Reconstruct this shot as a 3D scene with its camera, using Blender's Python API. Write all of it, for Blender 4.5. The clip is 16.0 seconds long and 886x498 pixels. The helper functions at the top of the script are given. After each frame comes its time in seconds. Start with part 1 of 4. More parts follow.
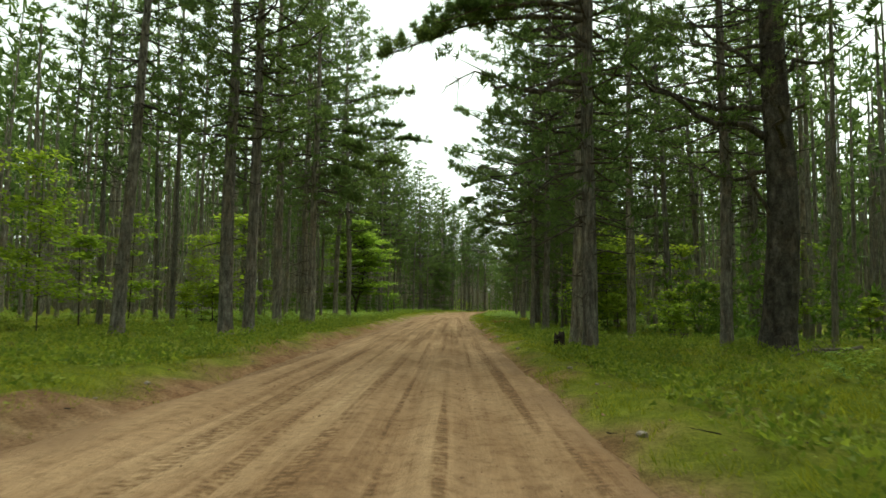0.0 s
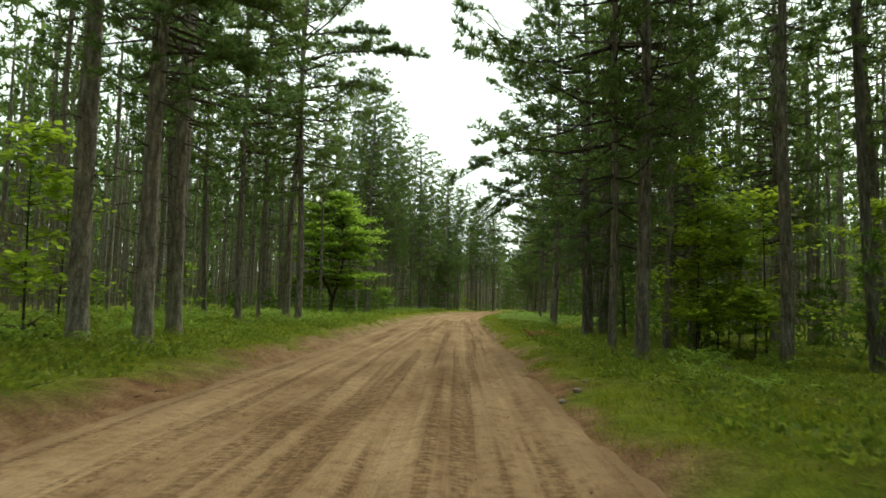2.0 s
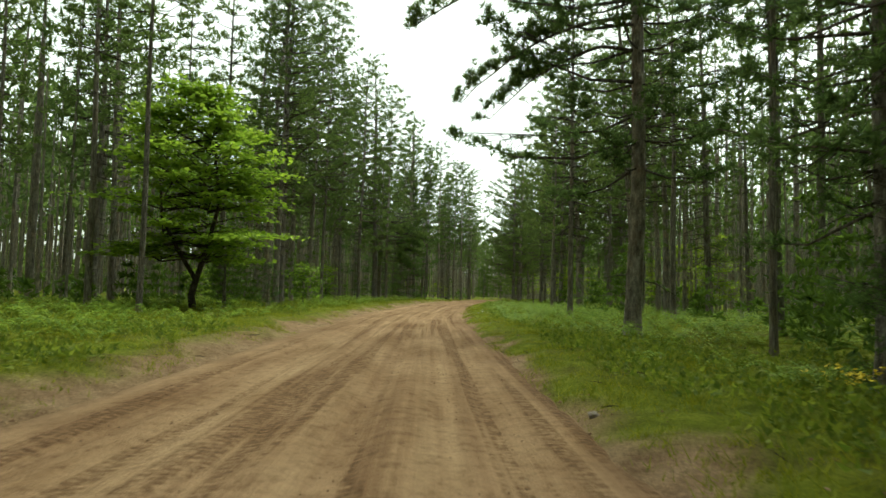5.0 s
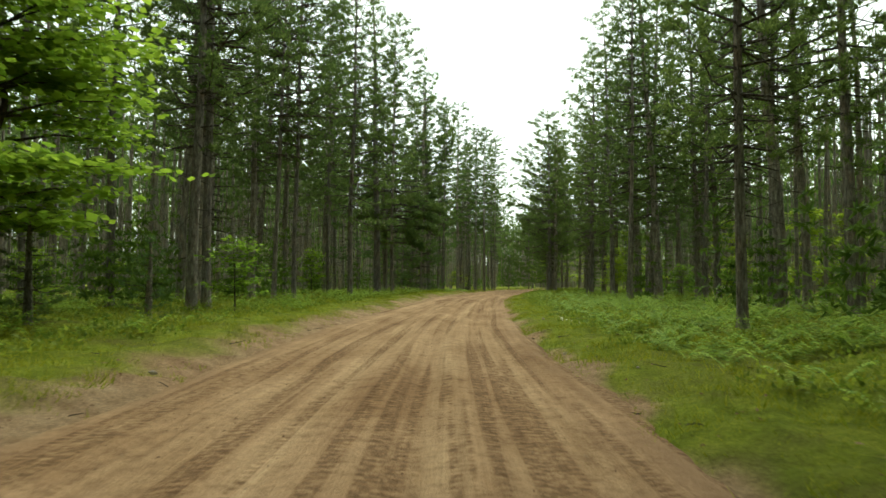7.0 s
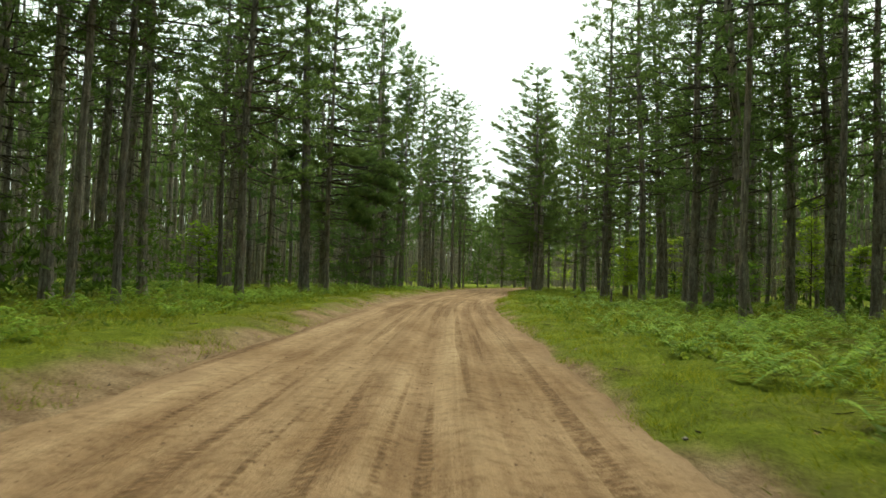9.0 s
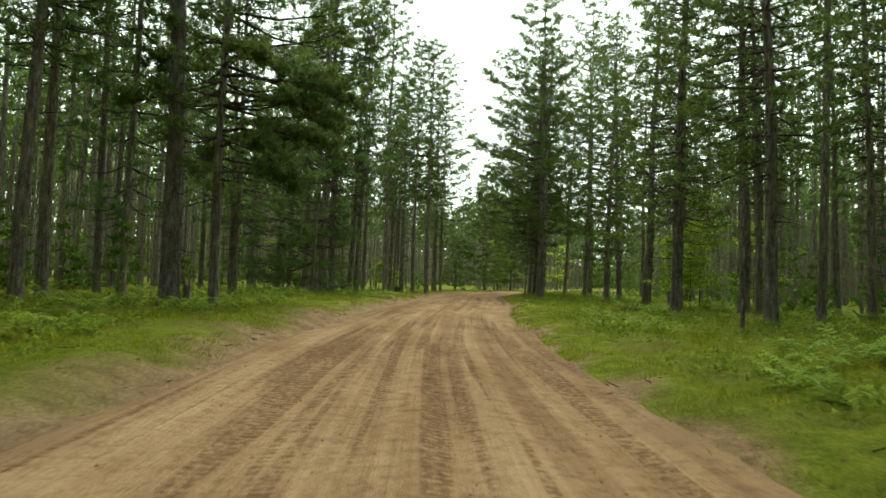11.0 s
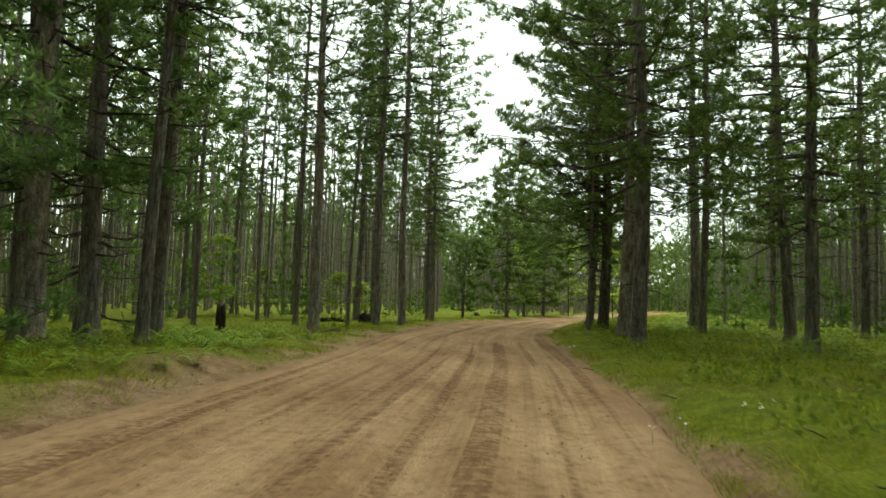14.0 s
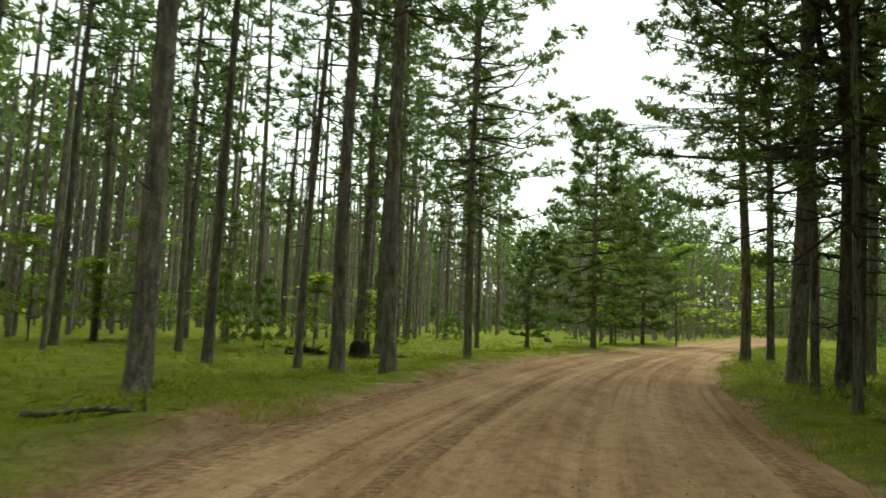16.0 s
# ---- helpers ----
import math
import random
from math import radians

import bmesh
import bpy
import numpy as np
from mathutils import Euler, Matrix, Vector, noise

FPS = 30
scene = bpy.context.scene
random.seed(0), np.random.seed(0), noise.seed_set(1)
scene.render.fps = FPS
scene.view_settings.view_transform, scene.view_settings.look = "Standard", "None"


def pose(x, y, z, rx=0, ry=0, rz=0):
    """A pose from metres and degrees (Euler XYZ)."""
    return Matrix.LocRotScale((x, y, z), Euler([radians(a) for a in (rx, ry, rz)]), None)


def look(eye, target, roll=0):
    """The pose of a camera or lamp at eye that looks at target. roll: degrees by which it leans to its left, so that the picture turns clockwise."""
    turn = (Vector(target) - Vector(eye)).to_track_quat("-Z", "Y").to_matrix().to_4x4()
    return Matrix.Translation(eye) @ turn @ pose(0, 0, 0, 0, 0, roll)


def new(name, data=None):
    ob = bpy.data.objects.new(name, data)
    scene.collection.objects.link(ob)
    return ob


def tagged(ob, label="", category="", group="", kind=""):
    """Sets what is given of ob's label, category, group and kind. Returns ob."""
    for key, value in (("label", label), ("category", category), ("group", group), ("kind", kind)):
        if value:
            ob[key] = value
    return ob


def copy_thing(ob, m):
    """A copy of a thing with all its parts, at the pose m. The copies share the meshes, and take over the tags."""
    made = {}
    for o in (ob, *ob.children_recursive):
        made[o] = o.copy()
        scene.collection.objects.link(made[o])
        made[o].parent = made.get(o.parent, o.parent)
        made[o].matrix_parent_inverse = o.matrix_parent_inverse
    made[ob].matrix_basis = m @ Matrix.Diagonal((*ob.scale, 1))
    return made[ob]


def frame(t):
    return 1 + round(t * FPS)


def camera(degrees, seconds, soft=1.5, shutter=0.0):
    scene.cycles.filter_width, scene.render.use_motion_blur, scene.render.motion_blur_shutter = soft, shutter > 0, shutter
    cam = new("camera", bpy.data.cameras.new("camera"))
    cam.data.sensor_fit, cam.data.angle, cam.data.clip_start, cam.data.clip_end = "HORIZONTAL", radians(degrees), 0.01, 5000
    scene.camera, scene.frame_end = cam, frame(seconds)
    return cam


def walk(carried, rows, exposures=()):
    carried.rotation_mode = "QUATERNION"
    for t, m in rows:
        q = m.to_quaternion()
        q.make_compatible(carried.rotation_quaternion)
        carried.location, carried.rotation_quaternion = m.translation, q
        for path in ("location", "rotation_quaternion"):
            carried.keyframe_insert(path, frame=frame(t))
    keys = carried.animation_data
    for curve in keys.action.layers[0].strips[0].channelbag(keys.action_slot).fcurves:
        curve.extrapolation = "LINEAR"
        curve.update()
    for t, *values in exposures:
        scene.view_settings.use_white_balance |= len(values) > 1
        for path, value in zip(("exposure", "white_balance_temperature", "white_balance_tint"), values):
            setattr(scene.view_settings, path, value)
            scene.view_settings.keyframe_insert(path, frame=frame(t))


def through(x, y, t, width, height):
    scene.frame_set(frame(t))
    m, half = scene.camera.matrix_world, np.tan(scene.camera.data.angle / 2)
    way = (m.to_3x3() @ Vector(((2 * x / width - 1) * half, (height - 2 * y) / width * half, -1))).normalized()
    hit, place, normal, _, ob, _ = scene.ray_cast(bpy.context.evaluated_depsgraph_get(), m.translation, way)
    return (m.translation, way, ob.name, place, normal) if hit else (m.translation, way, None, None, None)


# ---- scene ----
cam = camera(66.0, 16.0, soft=1.5, shutter=0.15)
# seconds, x, y, z, yaw, pitch, roll
PATH = [
    (0, 0.000, -0.000, 1.507, 0.794, 4.717, -0.831),
    (0.5, 0.026, 4.956, 1.494, 0.309, 4.047, -2.295),
    (1, 0.030, 9.997, 1.490, 1.694, 2.996, -3.108),
    (1.5, 0.077, 14.931, 1.508, 1.411, 4.431, -1.203),
    (2, -0.000, 19.869, 1.547, 1.216, 4.557, -1.595),
    (2.5, -0.065, 24.818, 1.512, 0.240, 4.375, -2.581),
    (3, -0.060, 29.776, 1.494, -0.507, 3.511, -1.051),
    (3.5, -0.034, 34.759, 1.474, -1.097, 2.829, -0.811),
    (4, -0.025, 39.642, 1.462, -1.228, 1.297, 0.361),
    (4.2, 0.003, 41.608, 1.459, -1.947, 2.036, -1.616),
    (6.3, -0.056, 61.902, 1.499, -0.040, 4.068, -0.355),
    (6.5, -0.100, 63.899, 1.496, 0.178, 3.555, -0.362),
    (7, -0.188, 68.894, 1.492, -0.117, 2.694, -0.382),
    (7.5, -0.179, 73.803, 1.495, -0.728, 3.154, -1.174),
    (8, -0.111, 78.735, 1.495, -1.998, 3.456, -0.736),
    (8.5, -0.058, 83.630, 1.474, -2.410, 2.400, -0.355),
    (8.7, -0.030, 85.582, 1.488, -2.664, 2.332, -1.031),
    (10.8, 0.496, 105.926, 1.494, -6.154, 2.823, -1.850),
    (11, 0.698, 107.944, 1.480, -6.252, 2.522, -2.090),
    (11.5, 1.310, 113.041, 1.488, -6.566, 2.689, -1.357),
    (12, 2.079, 118.162, 1.481, -8.176, 2.076, -0.975),
    (12.5, 2.998, 123.292, 1.503, -8.939, 2.749, -0.798),
    (13, 3.995, 128.524, 1.490, -9.123, 2.797, -0.545),
    (13.5, 4.913, 133.806, 1.496, -6.323, 2.466, 1.046),
    (14, 5.755, 139.051, 1.460, -4.698, 4.320, -1.787),
    (14.5, 6.471, 144.310, 1.490, 3.590, 5.510, -1.706),
    (15, 7.165, 149.401, 1.501, 8.528, 5.271, -0.461),
    (15.5, 7.804, 154.351, 1.496, 8.053, 5.502, -1.489),
    (16, 8.337, 159.196, 1.497, 1.064, 5.785, -2.458),
]
walk(cam, [(t, pose(x, y, z, 90 + pitch, roll, yaw)) for t, x, y, z, yaw, pitch, roll in PATH],
     exposures=[(0, 1.02, 6700, -14), (3.5, 1.1, 6700, -14), (6.5, 1.12, 6700, -14), (8.5, 1.22, 6700, -14), (12, 1.2, 6700, -14), (14, 1.18, 6700, -13), (16, 1.2, 6700, -13)])

# ---- sky and light: an overcast summer day ----
world = bpy.data.worlds.new("overcast_sky")
scene.world = world
world.use_nodes = True
wn = world.node_tree
wn.nodes.clear()
sky = wn.nodes.new("ShaderNodeTexSky")
sky.sky_type = "NISHITA"
sky.sun_disc = False
sky.sun_elevation, sky.sun_rotation = radians(62), radians(20)
sky.air_density, sky.dust_density, sky.ozone_density = 1.0, 3.0, 1.0
grey = wn.nodes.new("ShaderNodeHueSaturation")
grey.inputs["Saturation"].default_value = 0.12
background = wn.nodes.new("ShaderNodeBackground")
background.inputs["Strength"].default_value = 0.125
world_out = wn.nodes.new("ShaderNodeOutputWorld")
wn.links.new(sky.outputs["Color"], grey.inputs["Color"])
wn.links.new(grey.outputs["Color"], background.inputs["Color"])
wn.links.new(background.outputs["Background"], world_out.inputs["Surface"])

sun_data = bpy.data.lights.new("sun", "SUN")
sun_data.energy, sun_data.angle, sun_data.color = 1.5, radians(60), (1.0, 0.96, 0.9)
sun = new("sun", sun_data)
sun.matrix_world = look((0, 0, 60), (-0.16 * 60, -0.44 * 60, -0.883 * 60 + 60))


# ---- materials ----
def material(name):
    m = bpy.data.materials.new(name)
    m.use_nodes = True
    nt = m.node_tree
    return m, nt, nt.nodes["Principled BSDF"]


def node(nt, kind, **values):
    n = nt.nodes.new(kind)
    for key, value in values.items():
        n.inputs[key.replace("_", " ")].default_value = value
    return n


def ramp(nt, source, *stops):
    n = nt.nodes.new("ShaderNodeValToRGB")
    el = n.color_ramp.elements
    while len(el) < len(stops):
        el.new(0.5)
    for e, (p, c) in zip(el, stops):
        e.position, e.color = p, (*c, 1)
    nt.links.new(source, n.inputs["Fac"])
    return n.outputs["Color"]


def mix(nt, kind, fac, a, b):
    n = nt.nodes.new("ShaderNodeMix")
    n.data_type, n.blend_type = "RGBA", kind
    for socket, value in ((n.inputs[0], fac), (n.inputs[6], a), (n.inputs[7], b)):
        if isinstance(value, (int, float)):
            socket.default_value = value
        elif isinstance(value, tuple):
            socket.default_value = (*value, 1)
        else:
            nt.links.new(value, socket)
    return n.outputs[2]


def noise_tex(nt, scale, detail=5.0, rough=0.6, stretch=None, coords=None):
    n = node(nt, "ShaderNodeTexNoise", Scale=scale, Detail=detail, Roughness=rough)
    if coords is None:
        coords = nt.nodes.new("ShaderNodeTexCoord").outputs["Object"]
    if stretch:
        mp = nt.nodes.new("ShaderNodeMapping")
        mp.inputs["Scale"].default_value = stretch
        nt.links.new(coords, mp.inputs["Vector"])
        coords = mp.outputs["Vector"]
    nt.links.new(coords, n.inputs["Vector"])
    return n.outputs["Fac"]


def bump(nt, bsdf, height, strength, distance):
    n = node(nt, "ShaderNodeBump", Strength=strength, Distance=distance)
    nt.links.new(height, n.inputs["Height"])
    nt.links.new(n.outputs["Normal"], bsdf.inputs["Normal"])


def attribute(nt, name):
    n = nt.nodes.new("ShaderNodeAttribute")
    n.attribute_name = name
    return n


def bark_material(name, dark, mid, light):
    m, nt, bsdf = material(name)
    coords = nt.nodes.new("ShaderNodeTexCoord").outputs["Object"]
    warp = noise_tex(nt, 5.0, 3, 0.6)
    bent = nt.nodes.new("ShaderNodeVectorMath")
    bent.operation = "MULTIPLY_ADD"
    nt.links.new(warp, bent.inputs[0])
    bent.inputs[1].default_value = (0.28, 0.28, 0.9)
    nt.links.new(coords, bent.inputs[2])
    flat = nt.nodes.new("ShaderNodeMapping")
    flat.inputs["Scale"].default_value = (1.0, 1.0, 0.2)
    nt.links.new(bent.outputs["Vector"], flat.inputs["Vector"])
    cracks, cells = node(nt, "ShaderNodeTexVoronoi", Scale=13.0), node(nt, "ShaderNodeTexVoronoi", Scale=13.0)
    cracks.feature = "DISTANCE_TO_EDGE"
    for v in (cracks, cells):
        nt.links.new(flat.outputs["Vector"], v.inputs["Vector"])
    plates = noise_tex(nt, 9.0, 6, 0.65, (1.0, 1.0, 0.22))
    fine = noise_tex(nt, 38.0, 4, 0.6, (1.0, 1.0, 0.4))
    colour = ramp(nt, plates, (0.34, dark), (0.52, mid), (0.7, light))
    colour = mix(nt, "MULTIPLY", 0.5, colour, ramp(nt, cells.outputs["Color"], (0.1, (0.62, 0.6, 0.58)), (0.9, (1.25, 1.22, 1.2))))
    colour = mix(nt, "MULTIPLY", 0.38, colour, ramp(nt, cracks.outputs["Distance"], (0.0, (0.5, 0.47, 0.45)), (0.16, (1.1, 1.1, 1.1))))
    colour = mix(nt, "MULTIPLY", 0.6, colour, ramp(nt, fine, (0.25, (0.55, 0.55, 0.55)), (0.7, (1.2, 1.18, 1.15))))
    rust = ramp(nt, noise_tex(nt, 2.2, 4, 0.65, (1.0, 1.0, 0.45)), (0.46, (1.0, 1.0, 1.0)), (0.68, (1.06, 0.92, 0.82)))
    colour = mix(nt, "MULTIPLY", 1.0, colour, rust)
    blotch = ramp(nt, noise_tex(nt, 3.4, 4, 0.7), (0.35, (0.62, 0.6, 0.58)), (0.62, (1.12, 1.12, 1.12)))
    colour = mix(nt, "MULTIPLY", 0.8, colour, blotch)
    info = nt.nodes.new("ShaderNodeObjectInfo")
    colour = mix(nt, "MULTIPLY", 1.0, colour, ramp(nt, info.outputs["Random"], (0.0, (0.78, 0.78, 0.79)), (1.0, (1.3, 1.27, 1.22))))
    nt.links.new(colour, bsdf.inputs["Base Color"])
    bsdf.inputs["Roughness"].default_value = 0.95
    bsdf.inputs["Specular IOR Level"].default_value = 0.12
    depth = mix(nt, "ADD", 1.0, ramp(nt, cracks.outputs["Distance"], (0.0, (0, 0, 0)), (0.2, (0.7, 0.7, 0.7))), fine)
    bump(nt, bsdf, depth, 0.9, 0.04)
    return m


def leaf_material(name, low, high, through, rough=0.6):
    """Leaves that let part of the light through."""
    m, nt, bsdf = material(name)
    geo, info = nt.nodes.new("ShaderNodeNewGeometry"), nt.nodes.new("ShaderNodeObjectInfo")
    colour = ramp(nt, geo.outputs["Random Per Island"], (0.0, low), (1.0, high))
    colour = mix(nt, "MULTIPLY", 1.0, colour, ramp(nt, info.outputs["Random"], (0.0, (0.8, 0.85, 0.85)), (1.0, (1.2, 1.12, 1.0))))
    nt.links.new(colour, bsdf.inputs["Base Color"])
    bsdf.inputs["Roughness"].default_value = rough
    bsdf.inputs["Specular IOR Level"].default_value = 0.18
    trans = nt.nodes.new("ShaderNodeBsdfTranslucent")
    nt.links.new(colour, trans.inputs["Color"])
    mixer = nt.nodes.new("ShaderNodeMixShader")
    mixer.inputs["Fac"].default_value = through
    nt.links.new(bsdf.outputs["BSDF"], mixer.inputs[1])
    nt.links.new(trans.outputs["BSDF"], mixer.inputs[2])
    nt.links.new(mixer.outputs["Shader"], nt.nodes["Material Output"].inputs["Surface"])
    return m


BARK = bark_material("pine_bark", (0.115, 0.107, 0.095), (0.25, 0.236, 0.21), (0.4, 0.38, 0.342))
# Far trunks: the pine bark made paler, distance haze put into the colour.
HAZED_BARK = bark_material("hazed_grey_bark", (0.15, 0.142, 0.126), (0.29, 0.276, 0.25), (0.43, 0.41, 0.375))
DARK_BARK = bark_material("dark_furrowed_bark", (0.05, 0.046, 0.04), (0.115, 0.106, 0.092), (0.2, 0.185, 0.162))
LIMB_BARK = bark_material("limb_bark", (0.05, 0.044, 0.037), (0.11, 0.098, 0.083), (0.19, 0.172, 0.148))
MAPLE_BARK = bark_material("maple_bark", (0.04, 0.034, 0.028), (0.085, 0.072, 0.06), (0.14, 0.12, 0.1))
DEADWOOD = bark_material("grey_deadwood", (0.12, 0.1, 0.085), (0.24, 0.21, 0.18), (0.4, 0.37, 0.33))
CHARRED = bark_material("dark_stump_wood", (0.018, 0.015, 0.013), (0.045, 0.037, 0.03), (0.1, 0.082, 0.065))
NEEDLES = leaf_material("pine_needles", (0.07, 0.11, 0.034), (0.185, 0.25, 0.068), 0.55, 0.75)
SOFT_NEEDLES = leaf_material("white_pine_needles", (0.066, 0.118, 0.035), (0.178, 0.258, 0.074), 0.55, 0.75)
BROADLEAF = leaf_material("maple_leaves", (0.13, 0.225, 0.024), (0.29, 0.41, 0.05), 0.6)
SAPLING_LEAF = leaf_material("sapling_leaves", (0.18, 0.27, 0.022), (0.38, 0.47, 0.05), 0.6)
FERN = leaf_material("bracken", (0.1, 0.18, 0.016), (0.26, 0.36, 0.036), 0.5)
GRASS = leaf_material("grass_blades", (0.105, 0.14, 0.008), (0.27, 0.28, 0.026), 0.5, 0.85)
SHRUB = leaf_material("low_shrub_leaves", (0.09, 0.135, 0.016), (0.25, 0.29, 0.036), 0.55)
UNDERSTORY = leaf_material("understory_leaves", (0.07, 0.12, 0.018), (0.19, 0.265, 0.04), 0.5)
RUST = leaf_material("dead_fern", (0.2, 0.075, 0.02), (0.38, 0.16, 0.045), 0.3)
YELLOW = leaf_material("yellow_flowers", (0.5, 0.4, 0.03), (0.7, 0.6, 0.06), 0.3)
WHITE = leaf_material("white_petals", (0.6, 0.62, 0.55), (0.8, 0.8, 0.75), 0.3)


def sand_colour(nt, across, along):
    """Tan sand with streaks that run along the road; the thin ones also paint light and shade of rut ridges."""
    both = nt.nodes.new("ShaderNodeCombineXYZ")
    nt.links.new(across, both.inputs["X"])
    nt.links.new(along, both.inputs["Y"])
    streak = noise_tex(nt, 1.0, 5, 0.62, (1.7, 0.03, 1.0), both.outputs["Vector"])
    thin = noise_tex(nt, 1.0, 5, 0.65, (7.0, 0.09, 1.0), both.outputs["Vector"])
    patch = noise_tex(nt, 0.5, 6, 0.6, (1.6, 0.5, 1.0))
    grain = noise_tex(nt, 22.0, 4, 0.75)
    colour = ramp(nt, streak, (0.3, (0.215, 0.133, 0.076)), (0.5, (0.295, 0.194, 0.115)), (0.7, (0.37, 0.257, 0.158)))
    colour = mix(nt, "MULTIPLY", 0.45, colour, ramp(nt, thin, (0.38, (0.74, 0.71, 0.68)), (0.6, (1.1, 1.1, 1.1))))
    colour = mix(nt, "MULTIPLY", 1.0, colour, ramp(nt, patch, (0.33, (0.74, 0.67, 0.59)), (0.66, (1.17, 1.16, 1.14))))
    crumbs = noise_tex(nt, 4.5, 6, 0.72)
    colour = mix(nt, "MULTIPLY", 0.75, colour, ramp(nt, crumbs, (0.36, (0.62, 0.58, 0.54)), (0.5, (1.0, 1.0, 1.0)), (0.7, (1.16, 1.15, 1.13))))
    return mix(nt, "MULTIPLY", 0.5, colour, ramp(nt, grain, (0.3, (0.7, 0.68, 0.66)), (0.65, (1.15, 1.15, 1.15)))), streak, thin, grain


def road_material():
    m, nt, bsdf = material("sandy_dirt_road")
    colour, streak, thin, grain = sand_colour(nt, attribute(nt, "across").outputs["Fac"], attribute(nt, "along").outputs["Fac"])
    edge = attribute(nt, "edge").outputs["Fac"]
    colour = mix(nt, "MIX", edge, colour, (0.215, 0.132, 0.076))
    bsdf.inputs["Roughness"].default_value = 1.0
    bsdf.inputs["Specular IOR Level"].default_value = 0.08
    both = nt.nodes.new("ShaderNodeCombineXYZ")
    nt.links.new(attribute(nt, "along").outputs["Fac"], both.inputs["X"])
    nt.links.new(attribute(nt, "across").outputs["Fac"], both.inputs["Y"])
    tread = node(nt, "ShaderNodeTexWave", Scale=2.4, Distortion=6.0, Detail=4.0)
    nt.links.new(both.outputs["Vector"], tread.inputs["Vector"])
    where = ramp(nt, noise_tex(nt, 1.0, 2, 0.5, (0.045, 2.6, 1.0), both.outputs["Vector"]), (0.54, (0, 0, 0)), (0.58, (1, 1, 1)))
    pressed = mix(nt, "MULTIPLY", 1.0, where, tread.outputs["Color"])
    lumps = noise_tex(nt, 7.0, 5, 0.7)
    churned = mix(nt, "MULTIPLY", 1.0, where, ramp(nt, noise_tex(nt, 11.0, 4, 0.7), (0.45, (0, 0, 0)), (0.56, (1, 1, 1))))
    # Shade in the tyre-tread grooves, painted into the sand colour.
    groove_shade = mix(nt, "MULTIPLY", 1.0, where, ramp(nt, tread.outputs["Fac"], (0.42, (0.5, 0.5, 0.5)), (0.6, (0, 0, 0))))
    colour = mix(nt, "MIX", groove_shade, colour, mix(nt, "MULTIPLY", 1.0, colour, (0.68, 0.63, 0.58)))
    nt.links.new(mix(nt, "MIX", churned, colour, mix(nt, "MULTIPLY", 1.0, colour, (0.6, 0.56, 0.52))), bsdf.inputs["Base Color"])
    total = mix(nt, "ADD", 1.0, mix(nt, "ADD", 1.0, thin, grain), mix(nt, "ADD", 0.3, lumps, pressed))
    bump(nt, bsdf, total, 0.9, 0.06)
    return m


def ground_material():
    m, nt, bsdf = material("forest_floor")
    big = noise_tex(nt, 0.35, 5, 0.6)
    mid = noise_tex(nt, 1.9, 6, 0.7)
    fine = noise_tex(nt, 24.0, 6, 0.8)
    green = ramp(nt, mid, (0.3, (0.075, 0.1, 0.01)), (0.5, (0.14, 0.165, 0.017)), (0.72, (0.22, 0.24, 0.03)))
    green = mix(nt, "MIX", ramp(nt, big, (0.48, (0, 0, 0)), (0.66, (0.6, 0.6, 0.6))), green, (0.13, 0.11, 0.034))
    tan = ramp(nt, mid, (0.3, (0.17, 0.105, 0.06)), (0.52, (0.28, 0.188, 0.115)), (0.72, (0.38, 0.272, 0.172)))
    red = ramp(nt, mid, (0.3, (0.12, 0.058, 0.03)), (0.52, (0.235, 0.128, 0.07)), (0.74, (0.33, 0.2, 0.118)))
    litter = mix(nt, "MIX", attribute(nt, "redness").outputs["Fac"], tan, red)
    colour = mix(nt, "MIX", attribute(nt, "verge").outputs["Fac"], green, litter)
    colour = mix(nt, "MULTIPLY", 0.85, colour, ramp(nt, fine, (0.34, (0.42, 0.42, 0.42)), (0.64, (1.35, 1.33, 1.25))))
    nt.links.new(colour, bsdf.inputs["Base Color"])
    bsdf.inputs["Roughness"].default_value = 1.0
    bsdf.inputs["Specular IOR Level"].default_value = 0.05
    bump(nt, bsdf, mix(nt, "ADD", 1.0, fine, mid), 0.9, 0.08)
    return m


def stone_material():
    m, nt, bsdf = material("field_stone")
    a = noise_tex(nt, 6.0, 6, 0.7)
    nt.links.new(ramp(nt, a, (0.3, (0.12, 0.09, 0.068)), (0.7, (0.3, 0.25, 0.2))), bsdf.inputs["Base Color"])
    bsdf.inputs["Roughness"].default_value = 0.85
    bump(nt, bsdf, a, 0.6, 0.03)
    return m


def soil_material():
    m, nt, bsdf = material("soil_crumbs")
    geo = nt.nodes.new("ShaderNodeNewGeometry")
    colour = ramp(nt, geo.outputs["Random Per Island"], (0.0, (0.09, 0.05, 0.028)), (0.7, (0.15, 0.092, 0.052)), (1.0, (0.21, 0.14, 0.085)))
    grain = ramp(nt, noise_tex(nt, 60.0, 3, 0.7), (0.3, (0.7, 0.7, 0.7)), (0.7, (1.15, 1.15, 1.15)))
    nt.links.new(mix(nt, "MULTIPLY", 0.6, colour, grain), bsdf.inputs["Base Color"])
    bsdf.inputs["Roughness"].default_value = 1.0
    bsdf.inputs["Specular IOR Level"].default_value = 0.05
    return m


ROAD, GROUND, STONE, SOIL = road_material(), ground_material(), stone_material(), soil_material()


# ---- mesh helpers ----
rng = np.random.default_rng(7)


